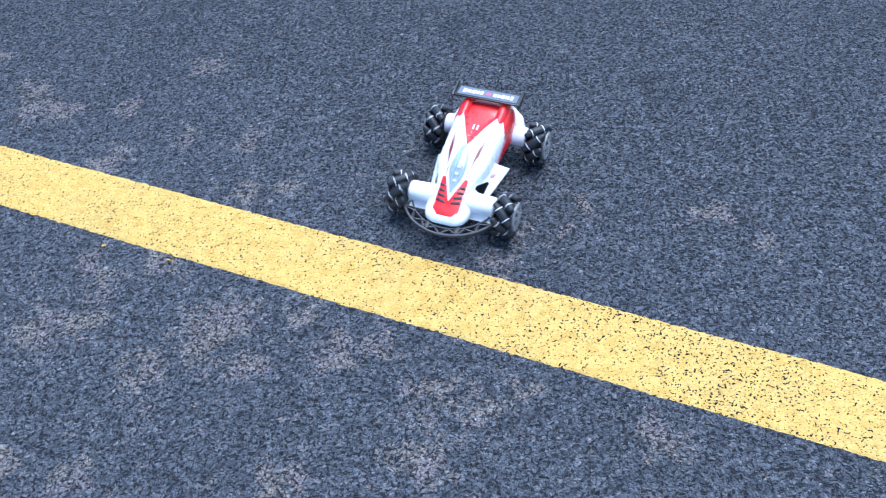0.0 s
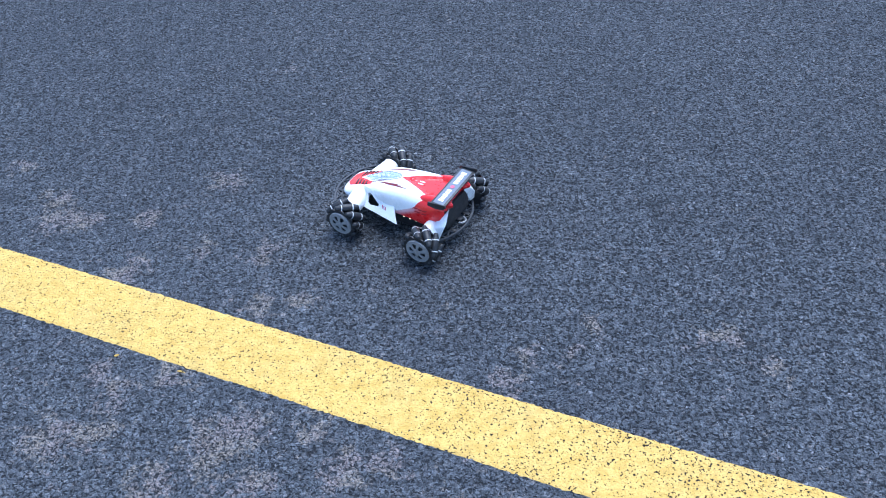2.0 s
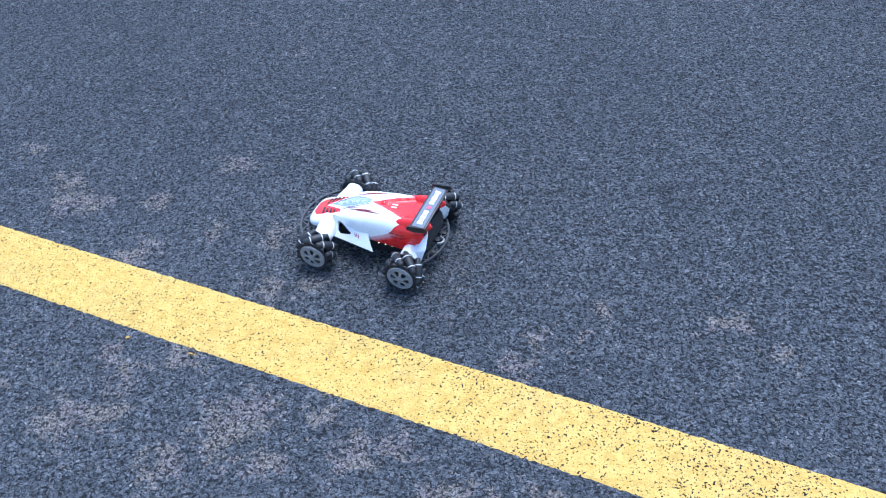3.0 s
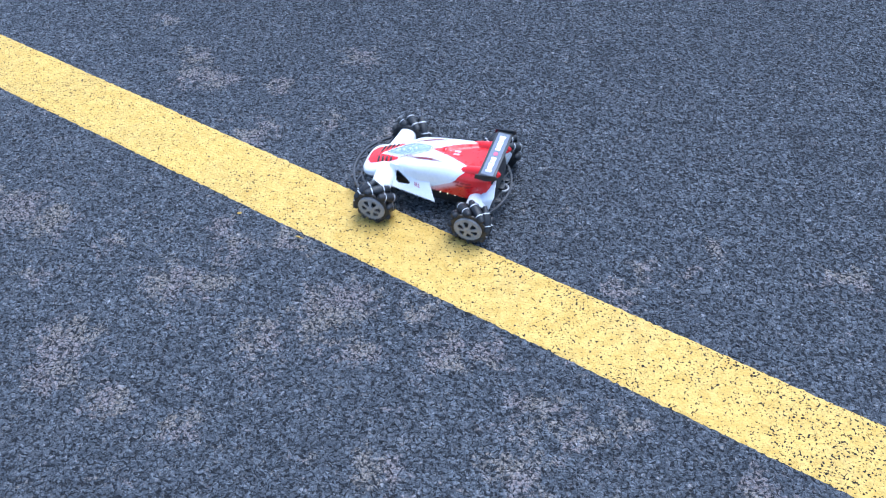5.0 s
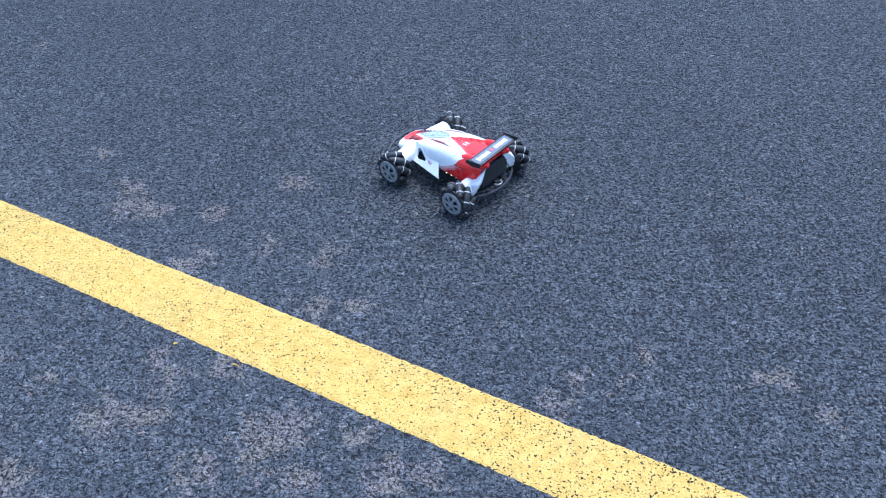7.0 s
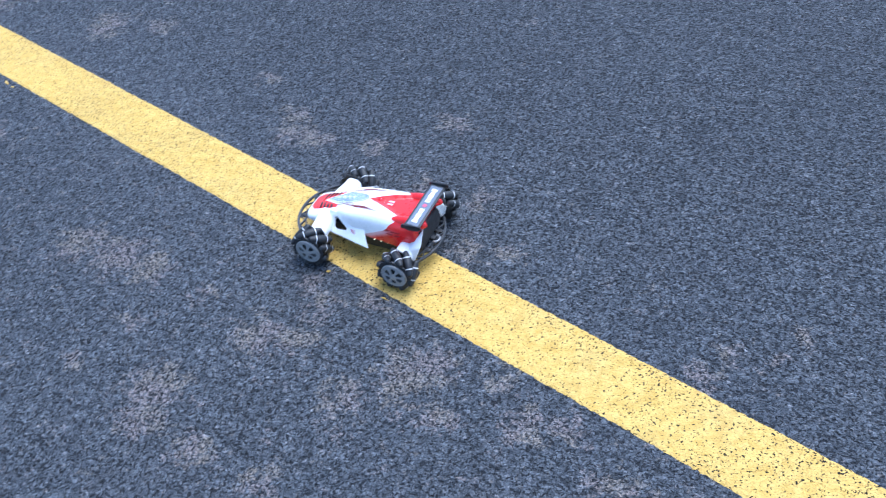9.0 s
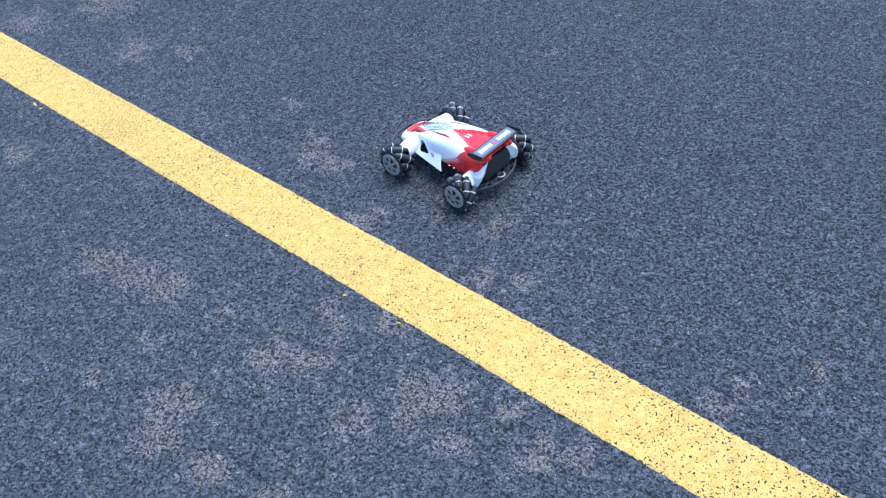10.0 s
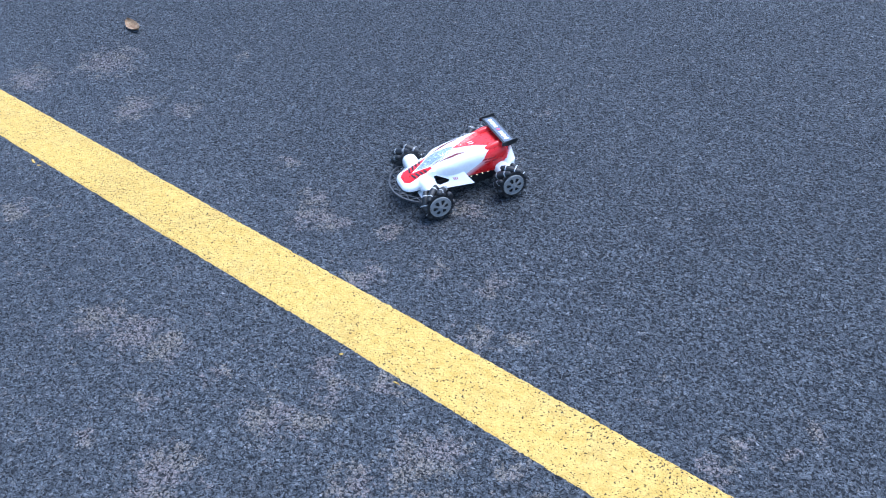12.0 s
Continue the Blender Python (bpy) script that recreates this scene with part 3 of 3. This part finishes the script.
def flank_print(car, s):
    """Dark bars printed on the red flank ahead of the wing."""
    for k, (x, th, wide, tall) in enumerate(((-.056, .82, .011, .040), (-.069, .82, .009, .040), (-.081, .82, .011, .040), (-.062, .89, .014, .028), (-.080, .89, .012, .028))):
        bm = bmesh.new()
        grid = []
        for i in range(4):
            row = []
            for j in range(3):
                xx = x - wide / 2 + wide * i / 3 + (j - 1) * .002
                y, z = shell_point(xx, th - tall / 2 + tall * j / 2)
                row.append(bm.verts.new((xx, s * (y + .0007), z + .0004)))
            grid.append(row)
        for a, b in zip(grid, grid[1:]):
            for j in range(2):
                bm.faces.new([a[j], b[j], b[j + 1], a[j + 1]])
        bmesh.ops.recalc_face_normals(bm, faces=bm.faces)
        if sum(f.normal.y for f in bm.faces) * s < 0:
            bmesh.ops.reverse_faces(bm, faces=bm.faces)
        part("print_bar", thicken(bm, 0.0004), FAINT, car, "dark red printed bar")


def barge_board(car, s):
    """The white board that flares from the nose to a pointed tip, with a window cut through it."""
    def place(u, v):
        x = u
        k = (x + 0.014) / 0.104
        up = Vector((x, 0.0455 - 0.0125 * max(0, k), 0.088 - 0.010 * (1 - max(0.0, min(1.0, k)))))
        low = Vector((x, 0.0755 - 0.020 * max(0.0, k), 0.0455))
        out = low.lerp(up, v)
        out.y += (0.003 - 0.010 * max(0.0, k)) * math.sin(math.pi * max(0.0, min(1.0, v)))
        return Vector((out.x, s * out.y, out.z))
    outline = [(-.016, 0.0), (.095, -.02), (.098, .55), (.092, 1.0), (.012, 1.02), (.004, .80)]
    hole = [(.081, .66), (.074, .72), (.044, .40), (.046, .30), (.070, .18), (.077, .24)]
    bm = plate(outline, [hole], place, 0.0024)
    board = part("barge_board", bm, WHITE, car)
    for k in range(3):
        bar = bmesh.new()
        u0 = 0.030 - k * 0.0045
        vs = [bar.verts.new(place(u, v)) for u, v in ((u0, .34), (u0 + .0022, .34), (u0 + .0050, .50), (u0 + .0028, .50))]
        f = bar.faces.new(vs)
        f.normal_update()
        if f.normal.y * s < 0:
            f.normal_flip()
        bmesh.ops.translate(bar, vec=f.normal * 0.0030, verts=bar.verts)
        part("print_bar", thicken(bar, 0.0004), PINK, board, "faded red printed bar")


def front_pod(car, s):
    """The fat white arm that holds a front wheel."""
    bm = bmesh.new()
    rings = []
    for y, r, x, z in ((.026, .0205, .1040, .0590), (.042, .0205, .1035, .0580), (.055, .0200, .1025, .0570), (.068, .0195, .1016, .0562), (.080, .0192, .1014, .0556), (.0855, .0189, .1014, .0554), (.0872, .0172, .1014, .0554)):
        ring = []
        for k in range(28):
            a = k * math.tau / 28
            c, d = math.cos(a), math.sin(a)
            px = abs(c) ** 0.86 * math.copysign(1, c)
            pz = abs(d) ** 0.86 * math.copysign(1, d)
            ring.append(bm.verts.new((x + r * px, s * y, z + r * pz * (1.0 if d > 0 else 0.95))))
        rings.append(ring)
    for a, b in zip(rings, rings[1:]):
        for k in range(28):
            bm.faces.new([a[k], b[k], b[(k + 1) % 28], a[(k + 1) % 28]])
    bm.faces.new(rings[0])
    bm.faces.new(rings[-1])
    pod = part("front_pod", bm, WHITE, car)
    lip = box((.034, .052, .003), (.1125, s * .062, .0455), 0.001, Matrix.Rotation(radians(32), 4, "Y"))
    part("pod_lip", lip, WHITE, pod)
    part("axle", bm_axle(s, 1), DARK_GREY, pod)


def bm_axle(s, f):
    bm = lathe([(0, -.012), (.006, -.012), (.006, .012), (0, .012)], 14)
    bmesh.ops.translate(bm, vec=(f * AXLE_X, s * .092, AXLE_Z), verts=bm.verts)
    return bm


def rear_pod(car, s):
    """The white rear arm with its cut-off flared guard."""
    bm = bmesh.new()
    rings = []
    for y, r, x, z in ((.030, .0200, -.100, .058), (.050, .0202, -.101, .057), (.066, .0203, -.1014, .056), (.080, .0205, -.1014, .055), (.0865, .0203, -.1014, .0545), (.088, .0185, -.1014, .054)):
        rings.append([bm.verts.new((x + r * math.cos(k * math.tau / 26), s * y, z + r * math.sin(k * math.tau / 26))) for k in range(26)])
    for a, b in zip(rings, rings[1:]):
        for k in range(26):
            bm.faces.new([a[k], b[k], b[(k + 1) % 26], a[(k + 1) % 26]])
    bm.faces.new(rings[0])
    bm.faces.new(rings[-1])
    pod = part("rear_pod", bm, WHITE, car)
    guard = bmesh.new()
    front = [(-.120, .034, .085), (-.112, .052, .079), (-.095, .080, .066), (-.096, .085, .046), (-.100, .066, .046), (-.108, .044, .070)]
    back = [(-.129, .030, .110), (-.136, .047, .106), (-.138, .067, .079), (-.126, .080, .046), (-.124, .064, .047), (-.131, .048, .072)]
    fa = [guard.verts.new((x, s * y, z)) for x, y, z in front]
    ba = [guard.verts.new((x, s * y, z)) for x, y, z in back]
    guard.faces.new(fa)
    guard.faces.new(list(reversed(ba)))
    for k in range(6):
        guard.faces.new([fa[k], ba[k], ba[(k + 1) % 6], fa[(k + 1) % 6]])
    bmesh.ops.recalc_face_normals(guard, faces=guard.faces)
    bevel(guard, 0.0035, 3, 15)
    part("wheel_guard", guard, WHITE, pod)
    part("axle", bm_axle(s, -1), DARK_GREY, pod)


def rear_wing(car):
    tilt = Matrix.Rotation(radians(-3), 4, "Y")
    blade = box((.034, .136, .0032), (-.1205, 0, .1318), 0.0012, tilt)
    wing = part("rear_wing", blade, BLACK, car, "black rear wing")
    for s in (1, -1):
        end = bmesh.new()
        out = [(-.098, .127), (-.100, .137), (-.126, .1395), (-.141, .1410), (-.144, .1355), (-.138, .128), (-.118, .124)]
        a = [end.verts.new((x, s * .0675, z)) for x, z in out]
        b = [end.verts.new((x, s * .0705, z + 0.0004)) for x, z in out]
        end.faces.new(a)
        end.faces.new(list(reversed(b)))
        for k in range(len(out)):
            end.faces.new([a[k], b[k], b[(k + 1) % len(out)], a[(k + 1) % len(out)]])
        bmesh.ops.recalc_face_normals(end, faces=end.faces)
        bevel(end, 0.0008, 2)
        part("end_plate", end, BLACK, wing)
        stay = box((.010, .006, .020), (-.112, s * .036, .1235), 0.0015, Matrix.Rotation(radians(18), 4, "Y"))
        part("stay", stay, RED, wing, "red stay")
        fairing = bmesh.new()
        bmesh.ops.create_uvsphere(fairing, u_segments=20, v_segments=12, radius=1.0)
        bmesh.ops.scale(fairing, vec=(.050, .0115, .0150), verts=fairing.verts)
        bmesh.ops.rotate(fairing, matrix=Matrix.Rotation(radians(9), 3, "Y"), verts=fairing.verts)
        bmesh.ops.translate(fairing, vec=(-.0930, s * .0380, .1100), verts=fairing.verts)
        part("wing_fairing", fairing, RED, car, "rounded red fairing under the wing")
        tail = lathe([(0, .009), (.0035, .006), (.006, 0), (.0065, -.008), (.006, -.020), (0, -.020)], 16, "X")
        bmesh.ops.rotate(tail, matrix=Matrix.Rotation(radians(180), 3, "Z"), verts=tail.verts)
        bmesh.ops.translate(tail, vec=(-.128, s * .031, .1155), verts=tail.verts)
        part("tail_stub", tail, RED, car, "rounded red tail stub")
    part("wing_sticker", box((.0245, .124, .0006), (-.1205, 0, .1340), 0.0, tilt), WING_GREY, wing, "slate grey sticker")
    for y0, y1, w in ((-.053, -.0455, .0092), (-.044, -.036, .0072), (-.0345, -.0265, .0084), (-.025, -.018, .0072), (-.0165, -.010, .0078),
                      (.011, .0175, .0078), (.019, .026, .0072), (.0275, .0355, .0084), (.037, .045, .0072), (.0465, .053, .0092)):
        part("letter_bar", box((w * 1.3, (y1 - y0) * 0.96, .0005), (-.1205, (y0 + y1) / 2, .1345), 0.0, tilt), STICKER, wing, "white printed bar")
    badge = lathe([(0, .0003), (.0052, .0003), (.0052, -.0003), (0, -.0003)], 12, "Z")
    bmesh.ops.translate(badge, vec=(-.1205, .001, .1347), verts=badge.verts)
    part("badge", badge, PINK, wing, "faded red round badge")


def chassis(car):
    bm = bmesh.new()
    out = [(.138, .018), (.120, .034), (.060, .040), (.010, .0495), (-.090, .0495), (-.118, .040)]
    loop = out + [(x, -y) for x, y in reversed(out)]
    low = [bm.verts.new((x * .98, y * .86, .020)) for x, y in loop]
    top = [bm.verts.new((x, y, .058)) for x, y in loop]
    bm.faces.new(low)
    bm.faces.new(top)
    for k in range(len(loop)):
        bm.faces.new([low[k], top[k], top[(k + 1) % len(loop)], low[(k + 1) % len(loop)]])
    bmesh.ops.recalc_face_normals(bm, faces=bm.faces)
    bevel(bm, 0.003, 2)
    part("chassis", bm, BLACK, car, "black plastic chassis")
    # plain black box added inside the hull so the boards' windows look dark
    part("added_dark_box", box((.052, .060, .018), (.056, 0, .064), 0.003), BLACK, car, "added black box behind the board windows")
    part("motor_box", box((.046, .096, .052), (-.106, 0, .076), 0.004), BLACK, car, "black motor box")
    # pale tow hook at the back
    hook = bmesh.new()
    last = None
    for i in range(17):
        a = -math.pi / 2 + math.pi * i / 16
        c = Vector((-.136 - .0105 * math.cos(a), .010 * math.sin(a), .046))
        t = Vector((math.sin(a), math.cos(a), 0))
        side = Vector((math.cos(a), -math.sin(a), 0))
        ring = [hook.verts.new(c + side * (.0022 * math.cos(k * math.tau / 8)) + Vector((0, 0, .0022 * math.sin(k * math.tau / 8)))) for k in range(8)]
        if last:
            for k in range(8):
                hook.faces.new([last[k], last[(k + 1) % 8], ring[(k + 1) % 8], ring[k]])
        last = ring
    part("tow_hook", hook, RIM_GREY, car, "grey plastic tow hook")
    part("hook_mount", box((.024, .012, .006), (-.126, 0, .046), 0.001), BLACK, car)


def bumper(car, sign, centre, radius, reach, depth, z):
    """A curved lattice bumper: an outer and an inner bow with struts in zigzag."""
    def bow(r0, r1, z0, z1):
        bm = bmesh.new()
        rows = []
        n = 40
        for i in range(n + 1):
            a = -reach + 2 * reach * i / n
            row = []
            for r, z in ((r0, z0), (r1, z0), (r1, z1), (r0, z1)):
                row.append(bm.verts.new((centre + sign * r * math.cos(a), r * math.sin(a), z)))
            rows.append(row)
        for a, b in zip(rows, rows[1:]):
            for k in range(4):
                bm.faces.new([a[k], a[(k + 1) % 4], b[(k + 1) % 4], b[k]])
        bm.faces.new(rows[0])
        bm.faces.new(list(reversed(rows[-1])))
        bmesh.ops.recalc_face_normals(bm, faces=bm.faces)
        return bevel(bm, 0.0007, 1)
    name = "front_bumper" if sign > 0 else "rear_bumper"
    top = part(name, bow(radius - .0045, radius, z - .003, z + .003), DARK_GREY, car, "dark grey lattice bumper")
    inner = radius - depth
    part("inner_bow", bow(inner - .003, inner, z - .0025, z + .0025), DARK_GREY, top)
    count = 14
    for i in range(count):
        a0 = -reach * .96 + 2 * reach * .96 * i / count
        a1 = a0 + 2 * reach * .96 / count
        r0, r1 = (radius - .003, inner) if i % 2 else (inner, radius - .003)
        p = Vector((centre + sign * r0 * math.cos(a0), r0 * math.sin(a0), z))
        q = Vector((centre + sign * r1 * math.cos(a1), r1 * math.sin(a1), z))
        d = q - p
        bar = box((d.length, .0026, .0042), (0, 0, 0), 0.0005, Matrix.Rotation(math.atan2(d.y, d.x), 4, "Z"))
        bmesh.ops.translate(bar, vec=(p + q) / 2, verts=bar.verts)
        part("strut", bar, DARK_GREY, top)
    for s in (1, -1):
        arm = box((.070, .008, .006), (centre + sign * (inner - .030), s * .030, z), 0.001)
        part("bumper_arm", arm, BLACK, top)


def roller_mesh():
    """One barrel roller on the x axis, rubber with two pale bands and grey ends."""
    core, out, half = 0.0340, WHEEL_R, 0.0262
    prof = []
    n = 14
    for i in range(n + 1):
        x = -half + 2 * half * i / n
        r = out - math.sqrt(core ** 2 + x * x / 2)
        prof.append((r, x))
    bands = (-.0128, .0128)
    rows = [(0.0, -half - .0012, 1), (.0030, -half - .0012, 1)]
    pts = sorted(prof + [(out - math.sqrt(core ** 2 + b * b / 2), b + e) for b in bands for e in (-.0011, .0011)], key=lambda p: p[1])
    for r, x in pts:
        on = any(abs(x - b) < .00115 for b in bands)
        rows.append((r + (.0002 if on else 0), x, 1 if on else 0))
    rows += [(.0030, half + .0012, 1), (0.0, half + .0012, 1)]
    bm = lathe([(r, x) for r, x, m in rows], 14)
    for f in bm.faces:
        y = f.calc_center_median().y
        f.material_index = 1 if any(abs(y - b) < .0011 for b in bands) else 0
    bmesh.ops.rotate(bm, matrix=Matrix.Rotation(radians(-90), 3, "Z"), verts=bm.verts)
    bmesh.ops.recalc_face_normals(bm, faces=bm.faces)
    mesh = bpy.data.meshes.new("roller")
    bm.to_mesh(mesh)
    bm.free()
    mesh.materials.append(RUBBER)
    mesh.materials.append(RING_WHITE)
    mesh.shade_smooth()
    mesh.set_sharp_from_angle(angle=radians(50))
    return mesh


ROLLER = roller_mesh()


def wheel(car, f, s):
    """A wheel whose eight slanted barrel rollers make its tread; f: +1 front, s: +1 left. It turns round its own y axis."""
    core = lathe([(0, -.015), (.021, -.015), (.0235, -.012), (.0235, .012), (.021, .015), (0, .015)], 28)
    ob = part("wheel", core, BLACK, car, "wheel with slanted black rubber rollers")
    slant = 1 if f * s > 0 else -1
    for k in range(8):
        r = new("roller", ROLLER)
        r.parent = ob
        a = k * 45
        r.matrix_basis = pose(0, 0, 0, 0, a, 0) @ pose(0, 0, 0.0340) @ pose(0, 0, 0, 0, 0, 45 * slant)
    # two toothed flanges hold the rollers' ends
    for e in (1, -1):
        bm = bmesh.new()
        loop = []
        for k in range(64):
            a = k * math.tau / 64
            r = 0.0345 + 0.0035 * math.cos(8 * a + (0.4 if e > 0 else 2.0))
            loop.append((r * math.cos(a), r * math.sin(a)))
        one = [bm.verts.new((x, e * .0165, z)) for x, z in loop]
        two = [bm.verts.new((x, e * .0190, z)) for x, z in loop]
        bm.faces.new(one)
        bm.faces.new(list(reversed(two)))
        for k in range(64):
            bm.faces.new([one[k], two[k], two[(k + 1) % 64], one[(k + 1) % 64]])
        part("flange", bm, BLACK, ob)
    # the grey dished rim with six slots, on the outer side
    o = s
    def dish(u, v):
        rr = math.hypot(u, v)
        return Vector((u, o * (.0215 + .0018 * math.cos(rr / .027 * math.pi)), v))
    ring = [(.0268 * math.cos(k * math.tau / 48), .0268 * math.sin(k * math.tau / 48)) for k in range(48)]
    holes = []
    for k in range(6):
        m = k * math.tau / 6
        holes.append([(r * math.cos(m + d), r * math.sin(m + d)) for r, d in ((.0080, -.22), (.0080, .22), (.0145, .31), (.0195, .30), (.0208, 0.0), (.0195, -.30), (.0145, -.31))])
    part("rim", plate(ring, holes, dish, .0022), RIM_GREY, ob, "grey six-slot rim")
    edge = lathe([(.0255, .0185), (.0262, .0222), (.0275, .0226), (.0284, .0216), (.0286, .0185), (.0255, .0185)], 40)
    cap = lathe([(0, .0258), (.003, .0254), (.0046, .0240), (.0048, .0215), (0, .0215)], 16)
    for bm, name in ((edge, "rim_edge"), (cap, "hub_cap")):
        if o < 0:
            bmesh.ops.scale(bm, vec=(1, -1, 1), verts=bm.verts)
        part(name, bm, RIM_GREY, ob)
    ob.matrix_basis = pose(f * AXLE_X, s * WHEEL_Y, AXLE_Z)
    return ob


def toy_car():
    car = tagged(new("toy_car"), "white and red plastic toy racing car with black wing", "toy car")
    body_shell(car)
    prints_and_details(car)
    canopy(car)
    chassis(car)
    rear_wing(car)
    for s in (1, -1):
        barge_board(car, s)
        front_pod(car, s)
        rear_pod(car, s)
        flank_print(car, s)
    bumper(car, 1, 0.080, 0.106, 1.22, 0.017, 0.042)
    bumper(car, -1, -0.030, 0.121, 0.92, 0.016, 0.038)
    wheels = {(f, s): wheel(car, f, s) for f in (1, -1) for s in (1, -1)}
    return car, wheels


# ---- build ----
ground_sheet()
chips = pebble_mesh("asphalt_chippings", 90000, (-3.4, 1.9, 0.35, 3.5), lambda p: ((over_line(p) > 0.003) | (over_line(p) < -0.153)) & in_view(p), (0.004, 0.009), ASPHALT, (0.0006, 0.0017), 11)
tagged(chips, "dark grey stone chippings bedded in asphalt", "chippings", kind="stuff")
road_line()
dry_leaf()
CAR, WHEELS = toy_car()

# where the car stands: seconds, x, y, heading
CAR_ROWS = [
    (0, -0.0463, 1.4031, -110.4),
    (0.2, -0.0746, 1.4575, -125.7),
    (0.3, -0.0989, 1.4754, -140.9),
    (0.5, -0.1198, 1.5548, -177.2),
    (0.6, -0.1272, 1.5823, -189.5),
    (0.7, -0.1317, 1.6089, -206.3),
    (0.8, -0.1348, 1.6326, -217.5),
    (1, -0.1637, 1.6483, -212.7),
    (1.2, -0.1699, 1.6807, -222.0),
    (1.5, -0.2095, 1.6751, -209.0),
    (2, -0.2076, 1.6731, -209.4),
    (2.5, -0.2082, 1.6732, -209.6),
    (2.8, -0.2376, 1.6302, -203.4),
    (3, -0.2847, 1.5432, -200.2),
    (3.2, -0.3069, 1.5139, -196.2),
    (3.4, -0.3317, 1.4515, -187.5),
    (3.5, -0.3480, 1.3898, -185.1),
    (3.7, -0.3681, 1.3391, -182.0),
    (4.4, -0.4120, 1.2430, -173.0),
    (5.3, -0.3758, 1.4962, -196.4),
    (5.5, -0.3775, 1.5304, -199.9),
    (5.8, -0.3310, 1.6611, -208.8),
    (6, -0.3148, 1.7197, -210.8),
    (6.2, -0.2841, 1.7822, -220.0),
    (6.5, -0.1998, 1.9049, -225.1),
    (6.7, -0.2155, 1.9076, -220.2),
    (7.3, -0.3450, 1.8300, -212.0),
    (8.3, -0.6011, 1.5584, -195.6),
    (8.5, -0.6435, 1.4983, -188.3),
    (8.7, -0.6826, 1.3972, -185.5),
    (9, -0.7127, 1.4025, -187.4),
    (9.2, -0.7055, 1.4975, -189.0),
    (9.5, -0.7096, 1.5743, -193.1),
    (9.7, -0.6958, 1.6557, -199.4),
    (10, -0.6826, 1.7603, -203.4),
    (10.2, -0.7210, 1.7297, -198.5),
    (10.5, -0.7826, 1.6330, -195.8),
    (10.7, -0.7965, 1.6463, -186.8),
    (10.8, -0.7966, 1.6696, -172.3),
    (10.9, -0.8041, 1.7125, -150.3),
    (11.1, -0.8169, 1.7945, -111.0),
    (11.3, -0.8305, 1.8564, -93.2),
    (11.6, -0.8284, 1.9072, -94.7),
    (11.8, -0.7740, 1.9194, -126.6),
    (12, -0.7287, 1.9400, -139.0),
]


def car_at(t):
    for (t0, *a), (t1, *b) in zip(CAR_ROWS, CAR_ROWS[1:]):
        if t <= t1:
            u = (t - t0) / (t1 - t0)
            return [p + (q - p) * u for p, q in zip(a, b)]
    return list(CAR_ROWS[-1][1:])


def motions():
    walk(CAR, [(t, pose(x, y, 0, 0, 0, a)) for t, x, y, a in CAR_ROWS])
    step = 1 / 15
    turned = {k: 0.0 for k in WHEELS}
    rows = {k: [] for k in WHEELS}
    for i in range(181):
        t = i * step
        x0, y0, a0 = car_at(max(0.0, t - step))
        x1, y1, a1 = car_at(t)
        h = radians((a0 + a1) / 2)
        ahead = (x1 - x0) * math.cos(h) + (y1 - y0) * math.sin(h)
        aside = (y1 - y0) * math.cos(h) - (x1 - x0) * math.sin(h)
        spin = radians(a1 - a0) * (AXLE_X + WHEEL_Y)
        for (f, s), ob in WHEELS.items():
            roll = (ahead - f * s * aside - s * spin) / WHEEL_R
            turned[f, s] += max(-80.0, min(80.0, math.degrees(roll)))
            rows[f, s].append((t, pose(f * AXLE_X, s * WHEEL_Y, AXLE_Z, 0, turned[f, s], 0)))
    for k, ob in WHEELS.items():
        walk(ob, rows[k])


motions()
